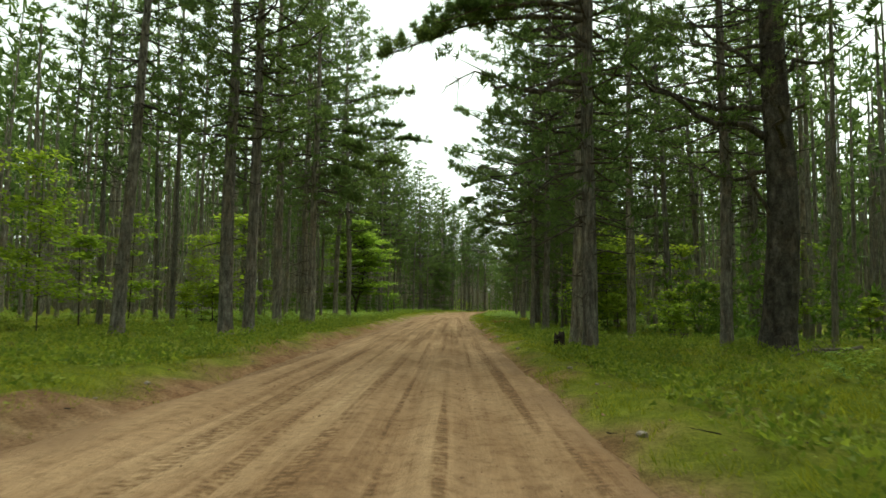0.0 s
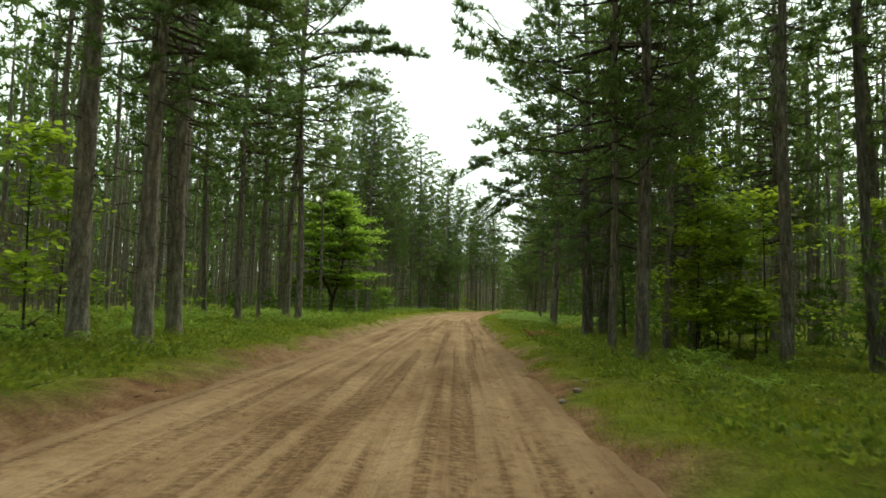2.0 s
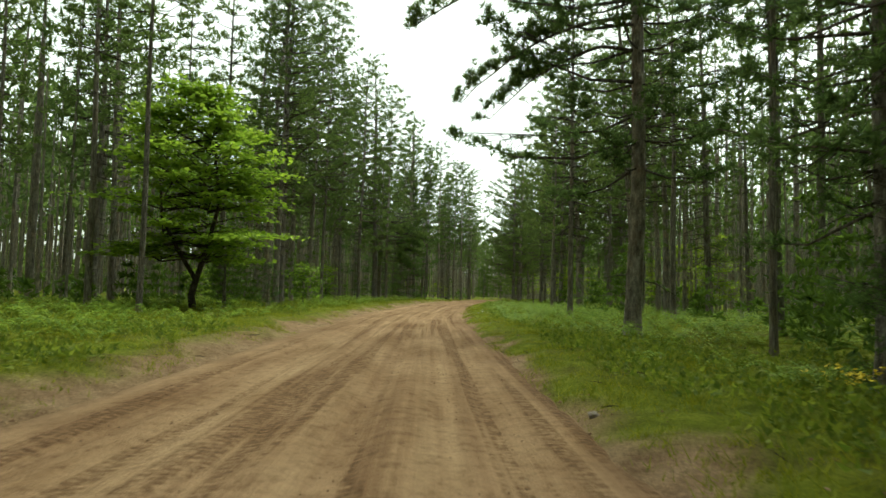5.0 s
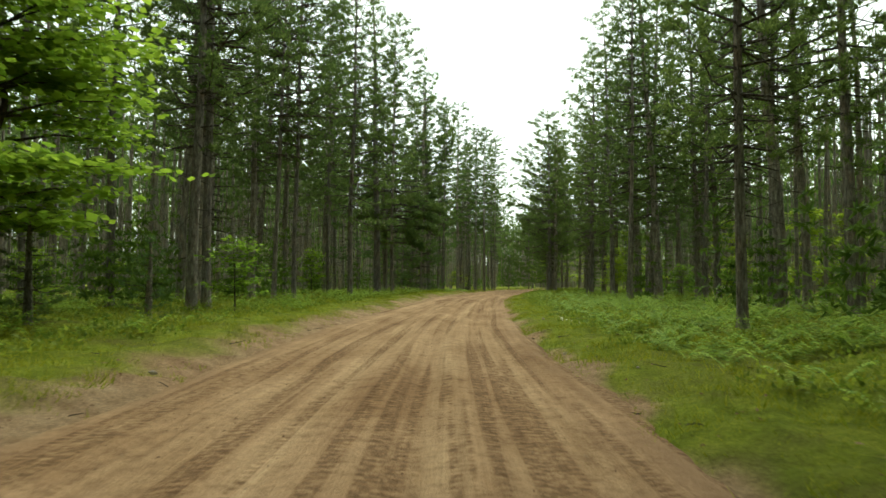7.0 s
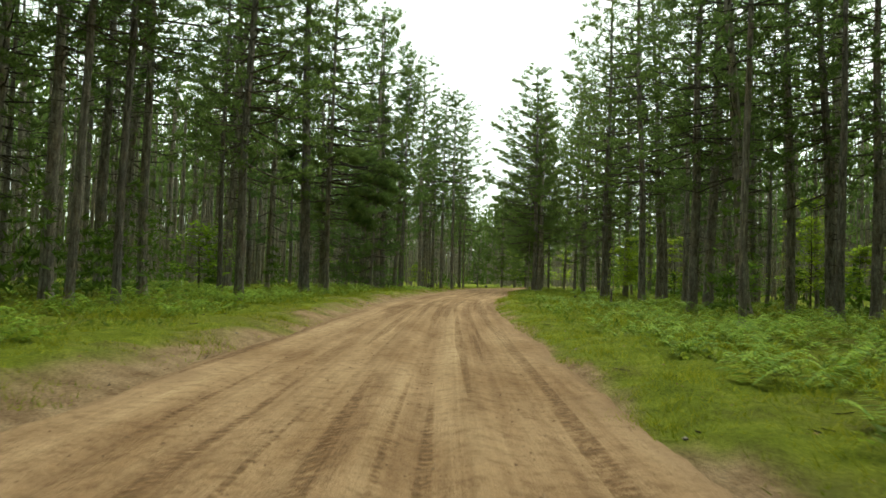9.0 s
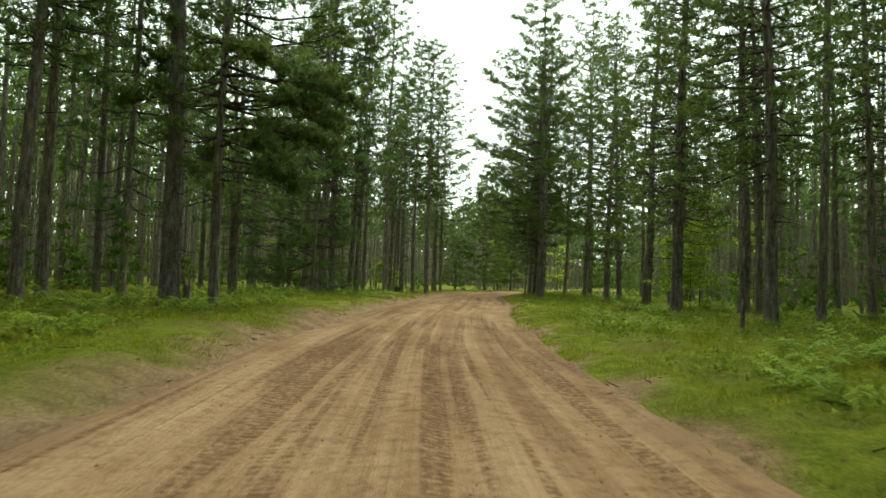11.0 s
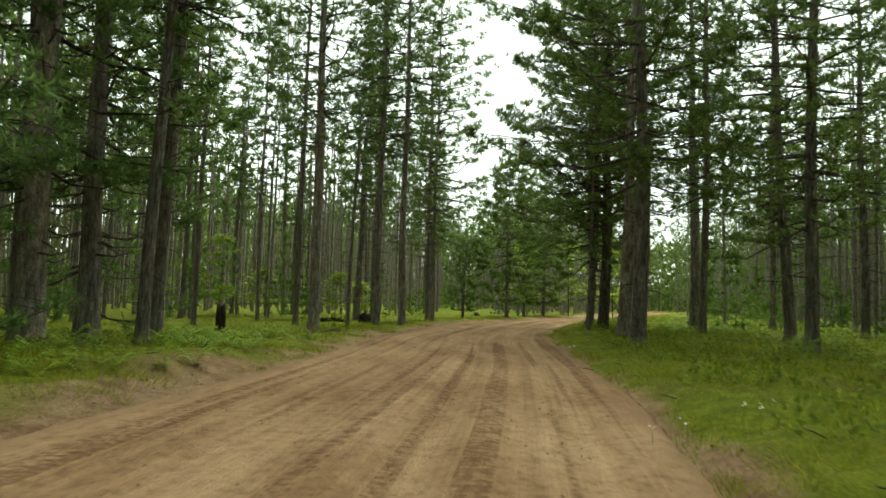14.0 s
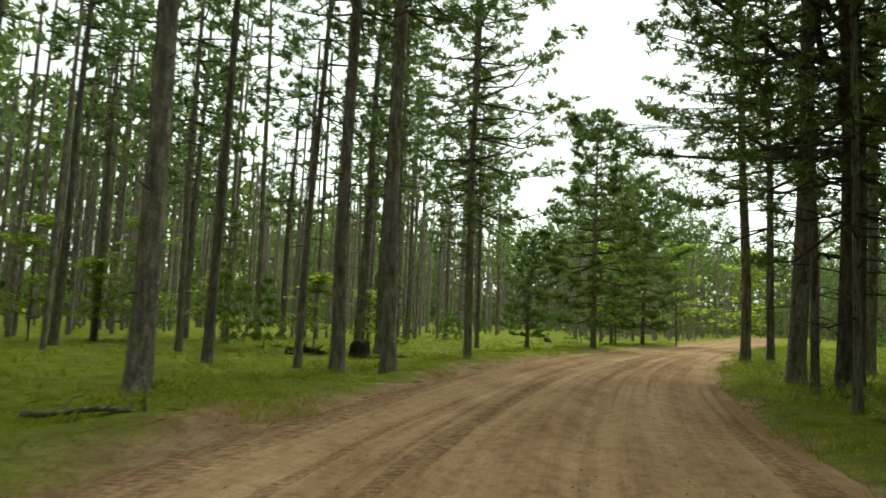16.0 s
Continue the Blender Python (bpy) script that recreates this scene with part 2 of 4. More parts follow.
def tri_mesh(name, points, tris, mat, smooth=False):
    me = bpy.data.meshes.new(name)
    points, tris = np.asarray(points, np.float32), np.asarray(tris, np.int32)
    me.vertices.add(len(points))
    me.vertices.foreach_set("co", points.ravel())
    me.loops.add(3 * len(tris))
    me.loops.foreach_set("vertex_index", tris.ravel())
    me.polygons.add(len(tris))
    me.polygons.foreach_set("loop_start", np.arange(0, 3 * len(tris), 3, dtype=np.int32))
    if smooth:
        me.polygons.foreach_set("use_smooth", np.ones(len(tris), dtype=bool))
    me.materials.append(mat)
    me.update(calc_edges=True)
    return me


def grid_tris(rows, cols, wrap=False):
    i, j = np.meshgrid(np.arange(rows - 1), np.arange(cols if wrap else cols - 1), indexing="ij")
    a, b = i * cols + j, i * cols + (j + 1) % cols
    c, d = a + cols, b + cols
    return np.concatenate([np.stack([a, b, d], -1).reshape(-1, 3), np.stack([a, d, c], -1).reshape(-1, 3)])


class Pile:
    """Points and triangles gathered for one mesh."""

    def __init__(self):
        self.points, self.tris, self.count = [], [], 0

    def add(self, points, tris):
        self.points.append(np.asarray(points, float).reshape(-1, 3))
        self.tris.append(np.asarray(tris) + self.count)
        self.count += len(self.points[-1])

    def mesh(self, name, mat, smooth=False):
        return tri_mesh(name, np.concatenate(self.points), np.concatenate(self.tris), mat, smooth)


def unit(v):
    return v / np.maximum(np.linalg.norm(v, axis=-1, keepdims=True), 1e-9)


def tube(pile, spine, radii, sides, cap=False):
    """A tapered tube along a line of points."""
    spine, radii = np.asarray(spine, float), np.asarray(radii, float)
    along = unit(np.gradient(spine, axis=0))
    helper = np.where(np.abs(along[:, 2:3]) > 0.9, np.array([[1.0, 0, 0]]), np.array([[0, 0, 1.0]]))
    u = unit(np.cross(along, helper))
    v = np.cross(along, u)
    a = np.linspace(0, 2 * np.pi, sides, endpoint=False)
    ring = spine[:, None] + radii[:, None, None] * (np.cos(a)[None, :, None] * u[:, None] + np.sin(a)[None, :, None] * v[:, None])
    pile.add(ring, grid_tris(len(spine), sides, True))
    if cap:
        k = np.arange(1, sides - 1)
        pile.add(ring[-1], np.stack([np.zeros_like(k), k, k + 1], -1))


def sprays(pile, centres, axes, length, width, count, spread=1.0):
    """Tufts: at each centre, some pointed slivers round an axis."""
    n = len(centres)
    ways = unit(axes[:, None] * 0.75 + spread * unit(rng.normal(size=(n, count, 3))))
    side = unit(np.cross(ways, rng.normal(size=(n, count, 3))))
    size = (np.broadcast_to(np.asarray(length, float), (n,))[:, None] * rng.uniform(0.7, 1.15, (n, count)))[..., None]
    start = centres[:, None] + ways * size * 0.06
    half = side * size * width * 0.5
    end = start + ways * size
    pile.add(np.stack([start + half, start - half, end], 2).reshape(-1, 3), np.arange(n * count * 3).reshape(-1, 3))


def leaves(pile, centres, size, flat=0.35, droop=0.0):
    """Single leaves, four-cornered and folded, mostly lying flat."""
    n = len(centres)
    turn = rng.uniform(0, 2 * np.pi, n)
    way = np.stack([np.cos(turn), np.sin(turn), rng.normal(-droop, flat, n)], 1)
    way = unit(way)
    side = unit(np.cross(way, np.stack([rng.normal(0, flat, n), rng.normal(0, flat, n), np.ones(n)], 1)))
    s = (size * rng.uniform(0.7, 1.3, n))[:, None]
    pts = np.stack([centres - way * s * 0.5, centres + side * s * 0.45 + way * s * 0.1, centres + way * s * 0.6, centres - side * s * 0.45 + way * s * 0.1], 1)
    base = np.arange(n)[:, None] * 4
    pile.add(pts.reshape(-1, 3), np.concatenate([base + np.array([[0, 1, 2]]), base + np.array([[0, 2, 3]])]))


def part(name, mesh, parent, label=""):
    ob = new(name, mesh)
    ob.parent = parent
    return tagged(ob, label)


def waves(x, y, size, seed):
    """Smooth bumps of about that size, from -1 to 1."""
    r = np.random.default_rng(seed)
    total = 0
    for k in range(7):
        a, f, p = r.uniform(0, np.pi), r.uniform(0.6, 1.7) * 2 * np.pi / size, r.uniform(0, 6.28)
        total = total + np.sin((np.cos(a) * x + np.sin(a) * y) * f + p)
    return total / 3.2


# ---- the road's line and the lie of the land ----
LINE_Y = [-60, 0, 40, 60, 75, 85, 92, 100, 106, 114, 122, 130, 136, 148, 156, 166, 173, 180, 190, 202, 228, 320]
LINE_X = [-1.2, -1.2, -1.15, -1.05, -0.95, -0.8, -0.55, 0, 0.5, 1.1, 1.8, 2.85, 3.75, 6.05, 7.6, 9.0, 10.7, 12.8, 16.7, 22.4, 35.5, 81]
fine_y = np.arange(-60, 321, 1.0)
kernel = np.hanning(13) / np.hanning(13).sum()
fine_x = np.convolve(np.pad(np.interp(fine_y, LINE_Y, LINE_X), 6, mode="edge"), kernel, mode="valid")


def line_x(y):
    return np.interp(y, fine_y, fine_x)


def slope_cos(y):
    """How far the road's own width is shorter than its width along x."""
    s = (line_x(np.asarray(y) + 2) - line_x(np.asarray(y) - 2)) / 4
    return 1 / np.sqrt(1 + s * s)


def smoothstep(a, b, v):
    q = np.clip((v - a) / (b - a), 0, 1)
    return q * q * (3 - 2 * q)


def widening(y):
    """The road is a little wider round the bend."""
    return 1 + 0.1 * smoothstep(136, 150, y) * (1 - smoothstep(190, 205, y))


def across_road(x, y):
    return (x - line_x(y)) * slope_cos(y) / widening(y)


def ground_z(x, y):
    x, y = np.asarray(x, float), np.asarray(y, float)
    d = across_road(x, y) + 0.22 * waves(x * 0.3, y, 5, 3)
    left, right = -d, d
    z = -0.14 + 0.14 * smoothstep(2.62, 3.05, np.where(d < 0, -d - 0.25, d))
    z = z + np.where(d < 0, (0.26 - 0.16 * smoothstep(150, 165, y)) * smoothstep(3.2, 4.5, left), 0.16 * smoothstep(2.95, 3.9, right))
    off = smoothstep(2.9, 5.5, np.abs(d))
    z = z + off * (0.07 * waves(x, y, 6, 11) + 0.035 * waves(x, y, 1.7, 12)) + smoothstep(2.6, 3.2, np.abs(d)) * (0.04 * waves(x, y, 0.9, 13) + 0.04 * waves(x, y, 2.6, 15))
    z = z - 0.45 * smoothstep(4.5, 10, right) * smoothstep(25, 38, y) * (1 - smoothstep(62, 80, y))
    z = z - 0.42 * smoothstep(4.0, 9.0, left) * smoothstep(152, 170, y)
    return z + smoothstep(12, 40, np.abs(d)) * 0.25 * waves(x, y, 30, 14)


def put_on_ground(x, y, sink=0.0):
    return float(ground_z(x, y)) - sink


# ---- ground and road ----
def spaced(*pieces):
    return np.unique(np.concatenate([np.arange(a, b, s) for a, b, s in pieces]).round(3))


gy = spaced((-1500, -100, 200), (-100, -20, 10), (-20, -6, 1), (-6, 215, 0.48), (215, 330, 3), (330, 500, 20), (500, 3001, 250))
gd = spaced((-2500, -200, 230), (-200, -40, 16), (-40, -14, 2), (-14, -6.4, 0.5), (-6.4, -2.2, 0.2), (-2.2, 2.2, 0.6), (2.2, 6.4, 0.2), (6.4, 14, 0.5), (14, 40, 2), (40, 200, 16), (200, 2600, 230))
YY, DD = np.meshgrid(gy, gd, indexing="ij")
XX = line_x(YY) + DD
ZZ = ground_z(XX, YY)
ground = tagged(new("ground", tri_mesh("ground", np.stack([XX, YY, ZZ], -1).reshape(-1, 3), grid_tris(len(gy), len(gd)), GROUND, True)),
                "mossy green forest floor with reddish sandy verges", "ground", kind="structure")
dd = across_road(XX, YY) + 0.35 * waves(XX, YY, 2.2, 21) + 0.25 * waves(XX, YY, 9, 22)
verge = np.where(dd < 0, 1 - smoothstep(3.4, 4.7 - 0.35 * smoothstep(150, 160, YY), -dd), 1 - smoothstep(2.85, 3.7 - 0.4 * smoothstep(55, 70, YY), dd))
at = ground.data.attributes.new("verge", "FLOAT", "POINT")
at.data.foreach_set("value", verge.ravel().astype(np.float32))
at = ground.data.attributes.new("redness", "FLOAT", "POINT")
redness = np.clip(0.1 + 0.7 * (1 - smoothstep(35, 60, YY)) + 0.22 * waves(XX, YY, 7, 23), 0, 1)
at.data.foreach_set("value", redness.ravel().astype(np.float32))

RUTS = [(-2.05, 0.22, -0.03), (-1.45, 0.3, -0.035), (-0.62, 0.2, -0.02), (-0.1, 0.25, 0.02), (0.45, 0.24, -0.04), (0.95, 0.2, 0.02), (1.45, 0.2, -0.025), (1.95, 0.3, -0.045)]
ry = spaced((-20, 215, 0.28), (215, 318, 2))
rd = np.linspace(-3.5, 3.25, 68)
YY, DD = np.meshgrid(ry, rd, indexing="ij")
XX = line_x(YY) + DD * widening(YY) / slope_cos(YY)
ZZ = 0.03 - 0.008 * (DD / 2.2) ** 2 + 0.006 * waves(XX * 2.2, YY * 0.5, 2.6, 31) + 0.003 * waves(XX * 1.5, YY, 1.1, 32)
for place, width, depth in RUTS:
    wander = place + 0.14 * waves(YY * 0 + place * 9, YY, 26, 33)
    ZZ = ZZ + 1.5 * depth * np.exp(-((DD - wander) / width) ** 2) * (0.75 + 0.35 * waves(XX * 0.2, YY, 7, 34))
OUT = np.where(DD < 0, -DD - 0.25, DD)
ZZ = ZZ - 0.22 * smoothstep(2.8, 3.25, OUT + 0.06 * waves(XX, YY, 1.1, 35) + 0.09 * waves(XX, YY, 7, 37))
road = tagged(new("road", tri_mesh("road", np.stack([XX, YY, ZZ], -1).reshape(-1, 3), grid_tris(len(ry), len(rd)), ROAD, True)),
              "rutted tan sandy dirt road with tyre tracks", "road", kind="structure")
for name, value in (("across", DD), ("along", YY), ("edge", 0.8 * smoothstep(2.35, 3.05, OUT + 0.28 * waves(XX, YY, 3, 36)))):
    at = road.data.attributes.new(name, "FLOAT", "POINT")
    at.data.foreach_set("value", np.ascontiguousarray(value, dtype=np.float32).ravel())


# ---- distant woods all round ----
def distant_wood():
    a = np.linspace(0, 2 * np.pi, 720, endpoint=False)
    r = np.random.default_rng(19)
    top = 17 + 3 * np.sin(a * 23) + r.uniform(-3.5, 3.5, 720)
    out = 400 + 12 * np.sin(a * 17)
    low = np.stack([30 + out * np.cos(a), 120 + out * np.sin(a), a * 0 - 2], 1)
    high = np.stack([30 + (out + 8) * np.cos(a), 120 + (out + 8) * np.sin(a), top], 1)
    mesh = tri_mesh("backdrop", np.concatenate([low, high]), grid_tris(2, 720, True), NEEDLES)
    tagged(new("backdrop", mesh), "distant dark green edge of the pine forest", "forest", kind="structure")


distant_wood()


# ---- pines ----
def pine_model(seed, height, low, reach, lean, dense, tuft, blades, wide, road_side=0.0, dead=14, gap=0.72, droop=0.1, twigs=False):
    """A red pine: trunk, dead limbs, live branches, needle tufts. Its fuller side is +x."""
    global rng
    rng = np.random.default_rng(seed)
    trunk, wood, green, limbs = Pile(), Pile(), Pile(), []
    z = np.concatenate([[-0.25, 0.0, 0.25, 0.8], np.linspace(1.8, height, 13)])
    bend = lean * (np.maximum(z, 0) / height) ** 1.6
    wob = 0.05 * np.sin(z * 0.5 + seed)
    spine = np.stack([bend + wob, 0.05 * np.sin(z * 0.41 + 2 * seed), z], 1)
    radii = 0.25 * (1 - np.clip(z, 0, height) / height) ** 0.72 + 0.012
    radii[:3] *= [1.5, 1.32, 1.12]
    tube(trunk, spine, radii, 10)
    for h in np.arange(1.4, low + 3.0, 0.55):
        for k in range(3):
            a, up = rng.uniform(0, 6.28), h + rng.normal(0, 0.06)
            r0 = np.interp(up, z, radii)
            out = np.array([np.cos(a), np.sin(a), 0.25])
            p = np.array([np.interp(up, z, spine[:, i]) for i in range(3)])
            tube(trunk, [p + out * r0 * 0.8, p + out * (r0 + rng.uniform(0.03, 0.09))], [0.03, 0.016], 4)
    at_z = lambda h: np.array([np.interp(h, z, spine[:, k]) for k in range(3)])
    for k in range(dead):
        h = rng.uniform(1.8, low + 2.5)
        a, n = rng.uniform(0, 6.28), rng.uniform(0.35, 2.3) * (0.45 + 0.55 * h / low)
        way = np.array([np.cos(a), np.sin(a), rng.uniform(-0.35, 0.25)])
        p = at_z(h)
        mid = p + way * n * 0.5 + np.array([0, 0, rng.uniform(-0.12, 0.06) * n])
        tip = p + way * n + np.array([0, 0, rng.uniform(-0.3, 0.15) * n])
        limb = Pile() if k < 9 else wood
        tube(limb, [p, mid, tip], [0.028, 0.018, 0.005], 4)
        if k < 9:
            limbs.append(limb)
    centres, axes = [], []
    h = low
    while h < height - 0.3:
        f = (h - low) / (height - low)
        turn = rng.uniform(0, 6.28)
        number = rng.integers(4, 7)
        for k in range(number):
            a = turn + 6.28 * k / number + rng.normal(0, 0.25)
            shape = (0.6 + 0.4 * min(1, f / 0.18)) * (1 - f) ** 0.5 + 0.1
            n = reach * shape * rng.uniform(0.45, 1.15) * (1 + road_side * max(0, np.cos(a)))
            rise = -0.1 + 0.62 * f + rng.normal(0, 0.1)
            p = at_z(h + rng.uniform(-0.08, 0.08))
            q = np.linspace(0, 1, 4 if twigs else 3)[:, None]
            out = np.array([[np.cos(a), np.sin(a), 0]])
            side = np.array([[-np.sin(a), np.cos(a), 0]])
            line = p + out * q * n + side * rng.normal(0, 0.06) * n * q ** 2 + np.array([[0, 0, 1]]) * (rise * q * n - droop * n * np.sin(np.pi * q) * (1 - f) + 0.12 * n * q ** 3)
            tube(wood, line, np.interp(q[:, 0], [0, 1], [0.05, 0.006]) * (0.45 + n / 5), 3)
            m = max(2, int(n * 1.3 * dense + rng.random()))
            s = np.repeat(rng.uniform(0.3, 1.0, m) ** 0.6, 5)
            c = np.stack([np.interp(s, q[:, 0], line[:, i]) for i in range(3)], 1)
            off = np.repeat(rng.uniform(-1, 1, m) * np.minimum(0.85, 0.1 + 0.4 * n * (1.1 - s[::5])), 5)[:, None]
            c = c + side * off + out * np.abs(off) * 0.5 + np.array([[0, 0, 1]]) * 0.12 * np.abs(off)
            for e in c[::5] if twigs else ():
                b = p + (line[-1] - p) * rng.uniform(0.35, 0.8)
                tube(wood, [b, (b + e) / 2 + rng.normal(0, 0.05, 3), e], [0.014, 0.01, 0.004], 3)
            m = 5 * m
            c = c + rng.normal(0, 1, (m, 3)) * np.array([0.15, 0.15, 0.075]) * (0.8 + 0.5 * tuft)
            centres.append(c)
            axes.append(unit(out * 0.6 + side * np.sign(off) * 0.3 + np.array([[0, 0, 0.6]]) + rng.normal(0, 0.2, (m, 3))))
        h += gap * rng.uniform(0.7, 1.3)
    top = at_z(height)
    centres.append(top + rng.normal(0, 0.12, (5, 3)))
    axes.append(np.tile([[0, 0, 1.0]], (5, 1)))
    sprays(green, np.concatenate(centres), np.concatenate(axes), tuft, wide, blades)
    return trunk, wood, green, limbs


def pine_thing(label, needles=None, bark=None, **kw):
    trunk, wood, green, limbs = pine_model(**kw)
    ob = tagged(new("pine_tree"), label, "pine tree", "roadside pines")
    part("trunk", trunk.mesh("pine_trunk", bark or BARK, True), ob)
    tagged(part("branchwork", wood.mesh("pine_branchwork", LIMB_BARK), ob), kind="stuff")
    tagged(part("crown", green.mesh("pine_crown", needles or NEEDLES), ob), kind="stuff")
    for limb in limbs:
        part("dead_limb", limb.mesh("dead_limb", LIMB_BARK, True), ob)
    return ob


EDGE = "tall red pine with grey-brown bark and low green branches"
INNER = "tall straight red pine with a bare trunk and high crown"
EDGE_PINES = [pine_thing(EDGE, seed=s, height=h, low=lo, reach=re, lean=le, dense=1.12, tuft=0.23, blades=10, wide=0.215, road_side=0.4, dead=d)
              for s, h, lo, re, le, d in ((1, 26, 5.4, 3.3, 0.5, 22), (2, 24, 6.6, 3.0, -0.3, 28), (3, 27, 8.6, 3.2, 0.9, 20), (4, 23, 4.2, 3.2, 0.2, 30))]
INNER_PINES = [pine_thing(INNER, seed=s, height=h, low=lo, reach=2.8, lean=le, dense=0.9, tuft=0.33, blades=5, wide=0.3, gap=1.0, dead=7)
               for s, h, lo, le in ((5, 25, 10.0, 0.3), (6, 27, 12.5, -0.4), (7, 23.5, 8.5, 0.6))]
HIGH_PINES = [pine_thing(INNER, seed=s, height=h, low=lo, reach=2.9, lean=le, dense=0.95, tuft=0.25, blades=11, wide=0.19, road_side=0.3, gap=0.85, dead=24)
              for s, h, lo, le in ((21, 25, 9.5, 0.4), (22, 27, 11.5, -0.3), (23, 24, 8.5, 0.7))]
LIMBED_PINE = pine_thing("large pine with long limbs reaching over the road", seed=8, height=26, low=6.0, reach=4.2, lean=0.3, dense=2.5, tuft=0.25, blades=13, wide=0.17, twigs=True, road_side=0.75, gap=1.0, dead=24)
TIERED_PINE = pine_thing("airy white pine with flat tiers of long boughs", seed=12, height=27, low=7.5, reach=4.3, lean=-0.2, dense=2.4, tuft=0.23, blades=14, wide=0.15, twigs=True, road_side=0.55, gap=1.4, droop=0.04, dead=16)


def bare_limbs(tree, limbs):
    """Long bare limbs with twigs: height, heading, length, rise."""
    for k, (h, turn, n, rise) in enumerate(limbs):
        r = np.random.default_rng(200 + k)
        pile = Pile()
        a = radians(turn)
        q = np.linspace(0, 1, 13)[:, None]
        line = np.array([0, 0, h]) + np.array([np.cos(a), np.sin(a), 0]) * q * n + np.array([0, 0, 1.0]) * rise * q * n
        line[1:] += np.cumsum(r.normal(0, 0.06 * n ** 0.5, (12, 3)), 0)
        tube(pile, line, np.linspace(0.05 + 0.012 * n, 0.01, 13), 6)
        for j in range(int(5 * n)):
            p = line[r.integers(3, 13)]
            way = unit(np.array([np.cos(a), np.sin(a), 0.1]) + r.normal(0, 0.8, 3)) * r.uniform(0.3, 0.9)
            tube(pile, [p, p + way * 0.5 + r.normal(0, 0.05, 3), p + way], [0.016, 0.01, 0.003], 3)
        part("bare_limb", pile.mesh("bare_limb", LIMB_BARK, True), tree)


def long_boughs(tree, boughs):
    """Arched living boughs, tufted along the upper side: height, heading in the world, length, fall of the tip."""
    global rng
    turn_z = tree.matrix_basis.to_euler().z
    for k, (h, turn, n, fall) in enumerate(boughs):
        rng = np.random.default_rng(300 + k)
        wood, green = Pile(), Pile()
        a = radians(turn) - turn_z
        out, side, up = np.array([np.cos(a), np.sin(a), 0]), np.array([-np.sin(a), np.cos(a), 0]), np.array([0, 0, 1.0])
        q = np.linspace(0, 1, 12)[:, None]
        line = up * h + out * q * n + up * (0.06 * n * np.sin(np.pi * q) - fall * q ** 1.7)
        line[1:] += np.cumsum(rng.normal(0, 0.035, (11, 3)), 0)
        tube(wood, line, np.linspace(0.03 + 0.009 * n, 0.012, 12), 6)
        centres, axes = [], []
        for j in range(int(9 * n)):
            i = rng.uniform(0.28, 1.0) ** 0.8 * 11
            p = np.array([np.interp(i, np.arange(12), line[:, c]) for c in range(3)])
            way = unit(out * 0.9 + side * rng.normal(0, 0.55) + up * rng.normal(0.22, 0.3))
            tip = p + way * rng.uniform(0.3, 1.25) * (1.15 - 0.05 * i)
            tube(wood, [p, (p + tip) / 2 + up * 0.05, tip], [0.014, 0.009, 0.004], 3)
            m = rng.integers(3, 8)
            centres.append(p + (tip - p) * rng.uniform(0.5, 1.05, (m, 1)) + rng.normal(0, 0.06, (m, 3)))
            axes.append(np.tile(unit(way + up * 0.7), (m, 1)))
        sprays(green, np.concatenate(centres), np.concatenate(axes), 0.24, 0.15, 16)
        bough = part("bough", wood.mesh("pine_bough", LIMB_BARK, True), tree)
        tagged(part("needles", green.mesh("bough_needles", NEEDLES), bough), kind="stuff")


GNARLED_PINE = pine_thing("stout old pine with long bare crooked limbs", bark=DARK_BARK, seed=9, height=25, low=8.5, reach=3.6, lean=0.4, dense=0.8, tuft=0.22, blades=18, wide=0.12, twigs=True, road_side=0.6, gap=1.0, dead=14)
bare_limbs(GNARLED_PINE, ((7.0, 2, 6.8, 0.4), (4.3, 10, 2.2, 1.2), (9.0, -12, 3.4, 0.8), (9.2, 172, 3.4, 0.35), (5.6, -55, 4.2, 0.3), (6.4, 60, 4.0, 0.25), (7.8, -30, 5.2, 0.3), (3.4, -120, 2.0, -0.1), (8.2, 215, 3.2, 0.2)))
SIDE_PINE = pine_thing("slender pine thick with low green boughs over the road", seed=15, height=24, low=4.6, reach=3.3, lean=0.6, dense=1.7, tuft=0.26, blades=12, wide=0.17, twigs=True, road_side=0.6, gap=0.8, dead=16)
BOUGH_PINE = pine_thing("big pine with soft dark boughs hanging low", needles=SOFT_NEEDLES, seed=16, height=25, low=3.8, reach=3.2, lean=0.3, dense=1.15, tuft=0.26, blades=12, wide=0.17, twigs=True, road_side=0.35, gap=0.95, droop=0.16, dead=14)
YOUNG_PINE = pine_thing("young white pine with soft low-hanging branches", needles=SOFT_NEEDLES, seed=10, height=11.0, low=1.2, reach=4.0, lean=0.2, dense=1.5, tuft=0.24, blades=10, wide=0.17, twigs=True, road_side=0.1, gap=0.95, droop=0.14, dead=0)
FULL_PINE = pine_thing("broad dense young pine branched almost to the ground", seed=14, height=16.0, low=2.0, reach=4.3, lean=0.1, dense=2.3, tuft=0.32, blades=10, wide=0.22, gap=0.75, dead=4)
MODELS = [SIDE_PINE, BOUGH_PINE, FULL_PINE, *HIGH_PINES, TIERED_PINE, GNARLED_PINE, YOUNG_PINE, *EDGE_PINES, *INNER_PINES, LIMBED_PINE]

